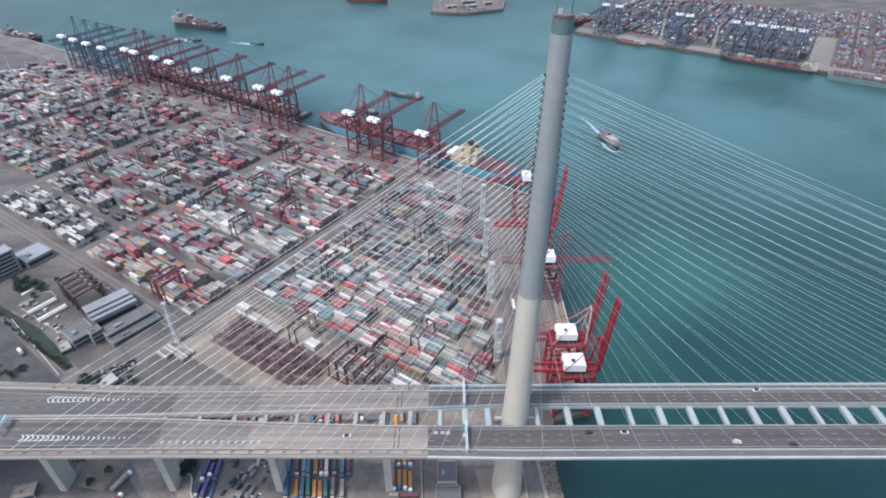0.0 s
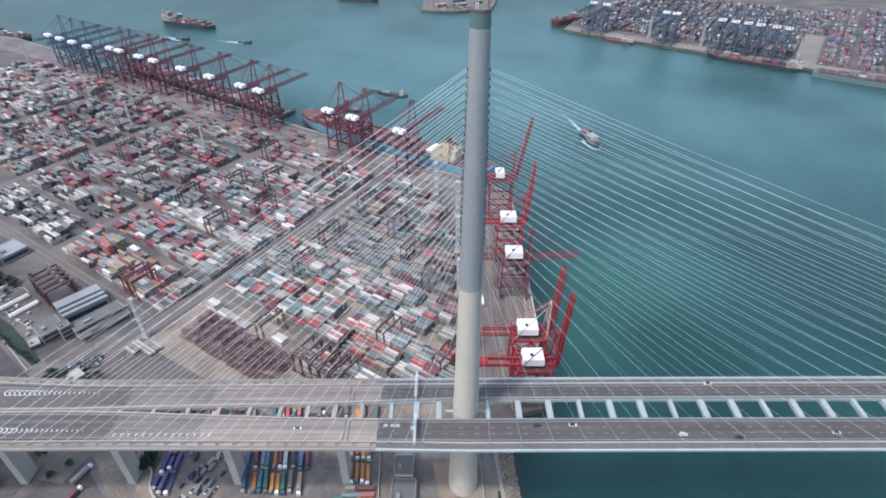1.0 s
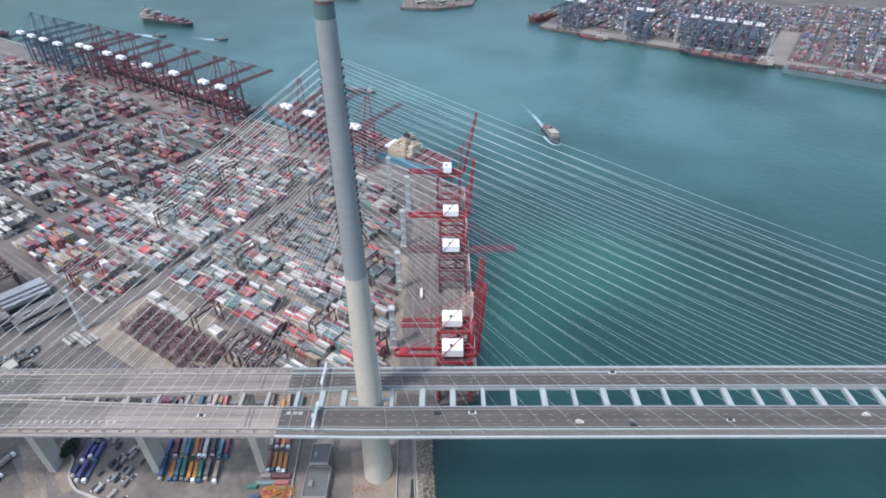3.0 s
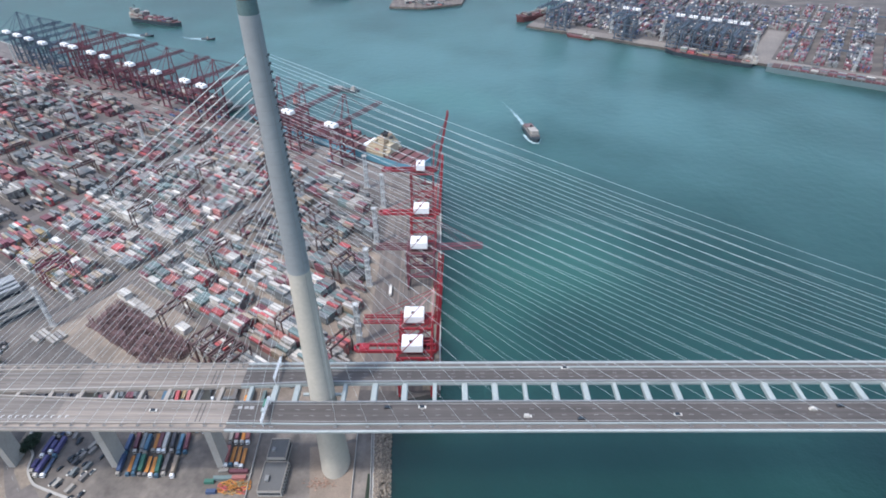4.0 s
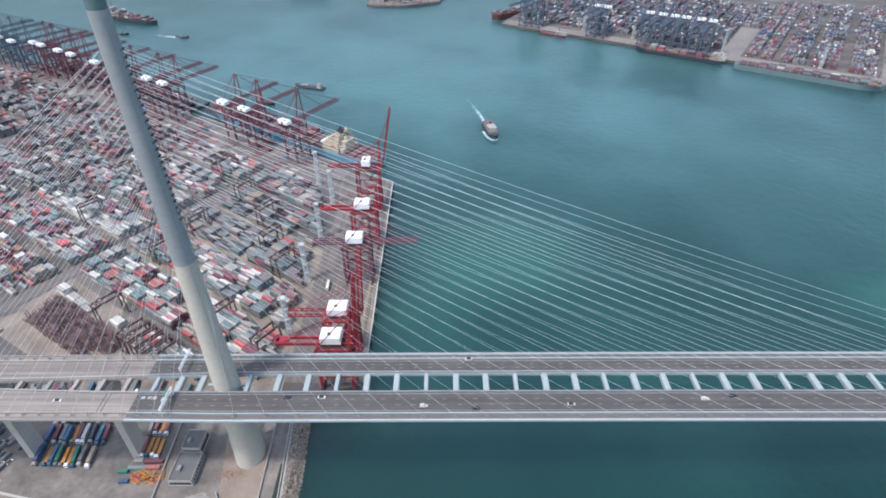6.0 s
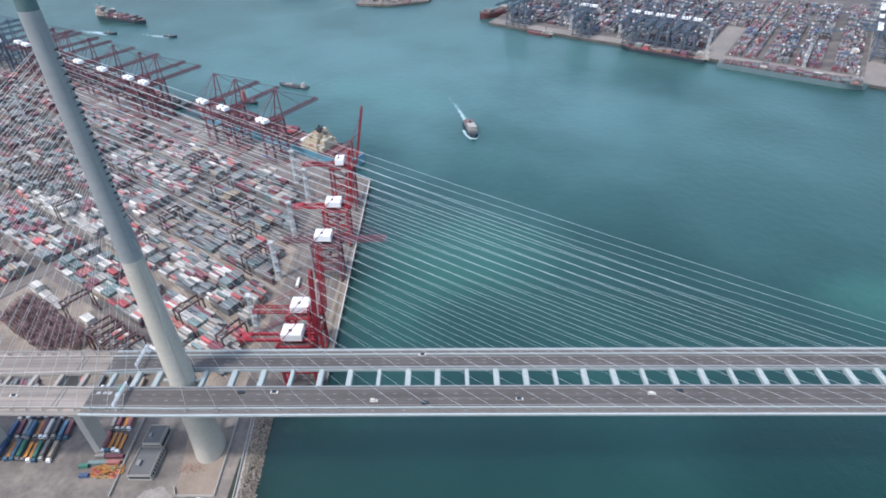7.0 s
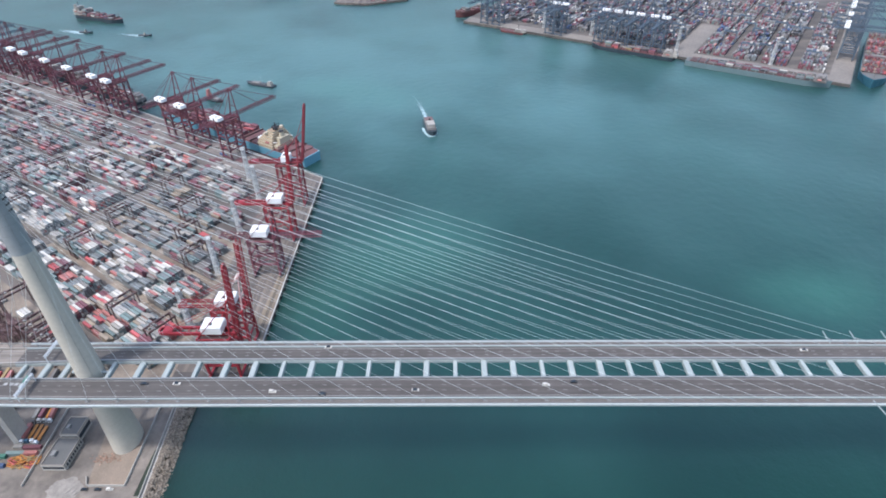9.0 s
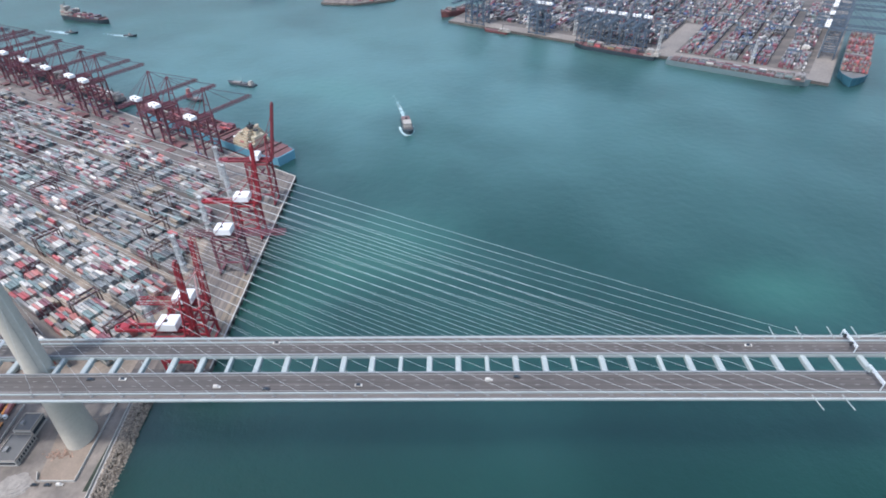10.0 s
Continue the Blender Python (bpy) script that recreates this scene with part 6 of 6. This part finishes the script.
for i in range(22):
    place_container(-186 + tr.uniform(0, 24), -22 + i * 2.0, GROUND + 0.06, math.cos(1.35 + tr.uniform(-0.3, 0.3)), math.sin(1.35), 6.06, tr.choice(("grey", "black", "steel", "grey", "pale")), "below the bridge") if i % 2 else None


def car(m, paint, label, van=False, group="cars"):
    c = thing("van" if van else "car", m, label, "van" if van else "car", group)
    h = 1.5 if van else 0.8
    body = Shape().sweep([[(-2.2, y, 0.35), (2.2, y, 0.35), (2.25, y, 0.8), (1.2, y, 0.95), (-2.15, y, 1.0)] for y in (-0.88, 0.88)])
    part("body", body, M[paint], c)
    top = Shape().sweep([[(-2.0 if van else -1.6, y, 0.95), (1.3, y, 0.95), (0.5, y, 0.95 + h * 0.72), (-1.9 if van else -1.0, y, 0.95 + h * 0.75)] for y in (-0.76, 0.76)])
    part("cabin", top, M[paint] if van else M["window"], c)
    for x in (-1.35, 1.35):
        for y in (-0.8, 0.8):
            part("wheel", Shape().tube([(x, y - 0.1, 0.32), (x, y + 0.1, 0.32)], 0.32, 8), M["dark"], c)
    return c


cw = car(pose(60, -12, road_z(60) + 0.03), "c_white", "white car on the bridge road")
for x, y, r in ((147, 17.5, 180), (205, -17.6, 0), (-95, -14, 0), (450, 14, 180)):
    copy_thing(cw, pose(x, y, road_z(x) + 0.03, 0, 0, r))
van = car(pose(120, -18.5, road_z(120) + 0.03), "c_white", "white van on the bridge road", True)
for x, y, r in ((283, -14, 0),):
    copy_thing(van, pose(x, y, road_z(x) + 0.03, 0, 0, r))
dk = car(pose(40, -12, road_z(40) + 0.03), "dark", "dark car on the bridge road")
for x, y, r in ((150, -20.2, 0), (300, -11.6, 0)):
    copy_thing(dk, pose(x, y, road_z(x) + 0.03, 0, 0, r))
for i in range(26):
    x, y = -184 + tr.uniform(0, 28), -26 + tr.uniform(0, 46)
    copy_thing((cw, dk, dk)[i % 3], pose(x, y, GROUND + 0.02, 0, 0, tr.choice((-115, 60, 65))))["label"] = ("white car", "dark car", "dark car")[i % 3] + " parked below the bridge"
truck(pose(22.5, 176, GROUND, 0, 0, 92), "white", True, "c_grey")

for x, y in ((-11, -37.8), (-2.5, -37.8)):
    copy_thing(dk, pose(x, y, GROUND + 0.02))
copy_thing(van, pose(5.5, -37.6, GROUND + 0.02))
# parked trailers near the depot
for i, (x, y) in enumerate(((-416.5, 183), (-404, 174.5), (-401.5, 172.5), (-389.5, 165), (-387, 163), (-424, 199))):
    for j in (-1, 1):
        if i in (0, 5) and j == 1:
            continue
        place_container(x + j * 3.4, y + j * 5.15, GROUND + 0.06, 0.55, 0.835, 12.19, "white" if i % 2 else "pale", "parked beside the depot")
depot_scrap = random.Random(8)
for row in range(3):
    for i in range(13):
        if depot_scrap.random() < 0.15:
            continue
        x, y = -324 + i * 2.65 + row * 1.9, 88 + i * 1.64 - row * 3.1
        place_container(x, y, GROUND + 0.06, 0.53, -0.85, 6.06, depot_scrap.choice(("black", "grey", "black", "black", "black", "steel")), "in the scrap lot")
lot_wall = Shape()
lot_line = [(-352, 133), (-372, 142), (-398, 158), (-423, 173), (-426, 178), (-424, 183), (-414, 195), (-409, 196), (-400, 189)]
for p, q in zip(lot_line, lot_line[1:]):
    lot_wall.beam((*p, GROUND + 0.4), (*q, GROUND + 0.4), 0.4, 0.8)
solid("wall_lot", lot_wall, M["concrete"], "low pale wall round the depot's trailer lot", "wall", kind="structure")
for i in range(34):
    x, y = (-418 + depot_scrap.uniform(0, 62), 0.0)
    y = 158 - (x + 418) * 0.62 + depot_scrap.uniform(5, 26)
    part_name = depot_scrap.choice(("grey", "pale", "steel", "black", "white"))
    solid("goods_crate", Shape().box(0, 0, 0, depot_scrap.uniform(1.5, 4.2), depot_scrap.uniform(1.2, 2.6), depot_scrap.uniform(0.8, 2.4)), M["c_" + part_name], LOOK[part_name] + " crate of goods on the depot ground", "goods", "stacked goods", m=pose(x, y, GROUND + 0.02, 0, 0, depot_scrap.uniform(0, 90)))
parapet_wall = Shape().beam((-421, 157.4, GROUND + 0.5), (-343, 93.0, GROUND + 0.5), 0.7, 1.0)
solid("wall_verge", parapet_wall, M["concrete"], "low pale wall along the grass verge", "wall", kind="structure")

# hatch covers and boxes laid down under the cranes of the long berth
cover_me = Shape().box(0, 0, 0, 12.4, 10.5, 0.9).box(0, 0, 0.9, 11.6, 0.5, 0.3).box(-4, 0, 0.9, 0.4, 9.6, 0.25).box(4, 0, 0.9, 0.4, 9.6, 0.25).mesh("hatch_cover", M["hatch"])
lay = random.Random(31)
apron_rows = []
for a in range(120, 940, 26):
    if lay.random() < 0.75:
        for k in range(lay.choice((1, 2, 3))):
            ob = new("hatch_cover", cover_me)
            ob.matrix_world = Matrix.Translation(at(a + lay.uniform(-6, 6), lay.choice((24, 42)), GROUND + 0.02 + k * 1.25)) @ pose(0, 0, 0, 0, 0, YARD_TURN + lay.uniform(-2, 2))
            tagged(ob, "oxide-red steel hatch cover lying on the berth apron", "hatch cover", "hatch covers")
    for k in range(3):
        x, y, _ = at(a + lay.uniform(-11, 11), lay.choice((13, 18, 29, 47)) + lay.uniform(-1, 1))
        apron_rows.append((x, y, GROUND + 0.06, AX.x, AX.y, lay.choice((12.19, 6.06)), PAINT_NAMES.index(lay.choice(("maroon", "grey", "steel", "maroon", "pale", "coral", "navy")))))

bulk("container_stacks", apron_rows, "loose freight containers set down on the berth apron", "container field")

# ---- trees by the office and the verge ----
def tree(x, y, h, r, seed):
    q = random.Random(seed)
    t = thing("tree", pose(x, y, GROUND), "dense dark green broadleaf tree", "tree", "trees")
    tk = Shape().tube([(0, 0, 0), (0.1, 0, h * 0.35), (0.2, 0.1, h * 0.7)], [0.4, 0.3, 0.12], 7)
    for k in range(5):
        a = k * 1.26
        tk.tube([(0.1, 0, h * (0.3 + 0.06 * k)), (math.cos(a) * r * 0.6, math.sin(a) * r * 0.6, h * (0.55 + 0.06 * k))], [0.16, 0.05], 5)
    part("trunk", tk, M["bark"], t)
    cr = Shape()
    for _ in range(420):
        u, v = q.random() * 6.283, q.random()
        rr2 = r * (0.45 + 0.6 * q.random()) * (0.85 + 0.25 * math.sin(3 * u + seed))
        z = h * (0.42 + 0.58 * v)
        k = math.sqrt(max(0.05, 1 - ((v - 0.35) / 0.72) ** 2))
        c = Vector((math.cos(u) * rr2 * k, math.sin(u) * rr2 * k, z))
        s = q.uniform(0.35, 0.8)
        n1 = Vector((q.uniform(-1, 1), q.uniform(-1, 1), q.uniform(-0.4, 0.4))).normalized() * s
        n2 = Vector((q.uniform(-1, 1), q.uniform(-1, 1), q.uniform(-0.2, 0.9))).normalized() * s
        cr.add([c - n1, c + n2 * 0.7, c + n1, c - n2 * 0.7], [(0, 1, 2, 3)])
    part("crown", cr, M["leaf"], t)
    return t


tp = random.Random(12)
t1 = tree(-425, 200, 9, 4.5, 1)
t2 = tree(-418, 196, 8, 4.0, 2)
for i in range(74):
    if i >= 60:
        x, y = -394 + tp.uniform(-9, 22), 97 + tp.uniform(-9, 8)
    elif i >= 40:
        u = (i - 40) / 19
        x, y = -449 + 106 * u + tp.uniform(-1.5, 1.5), 174 - 72 * u - 12 * u * (1 - u) + tp.uniform(-2.5, 2.0)
    elif i >= 32:
        x, y = -213 + tp.uniform(-4, 5), 11 + tp.uniform(-9, 8)
    elif i >= 26:
        x, y = -446 + tp.uniform(-8, 10), 203 + tp.uniform(-6, 8)
    elif i >= 20:
        x, y = -286 + tp.uniform(0, 30), 0 + tp.uniform(0, 28)
    elif i < 10:
        x, y = -440 + tp.uniform(0, 30), 186 + tp.uniform(0, 26)
    else:
        x, y = -322 + tp.uniform(0, 40), 82 + tp.uniform(-6, 10)
    s = tp.uniform(0.6, 1.1) * (0.55 if i >= 40 else 1.0)
    copy_thing((t1, t2)[i % 2], pose(x, y, GROUND, 0, 0, tp.uniform(0, 360)) @ Matrix.Scale(s, 4))
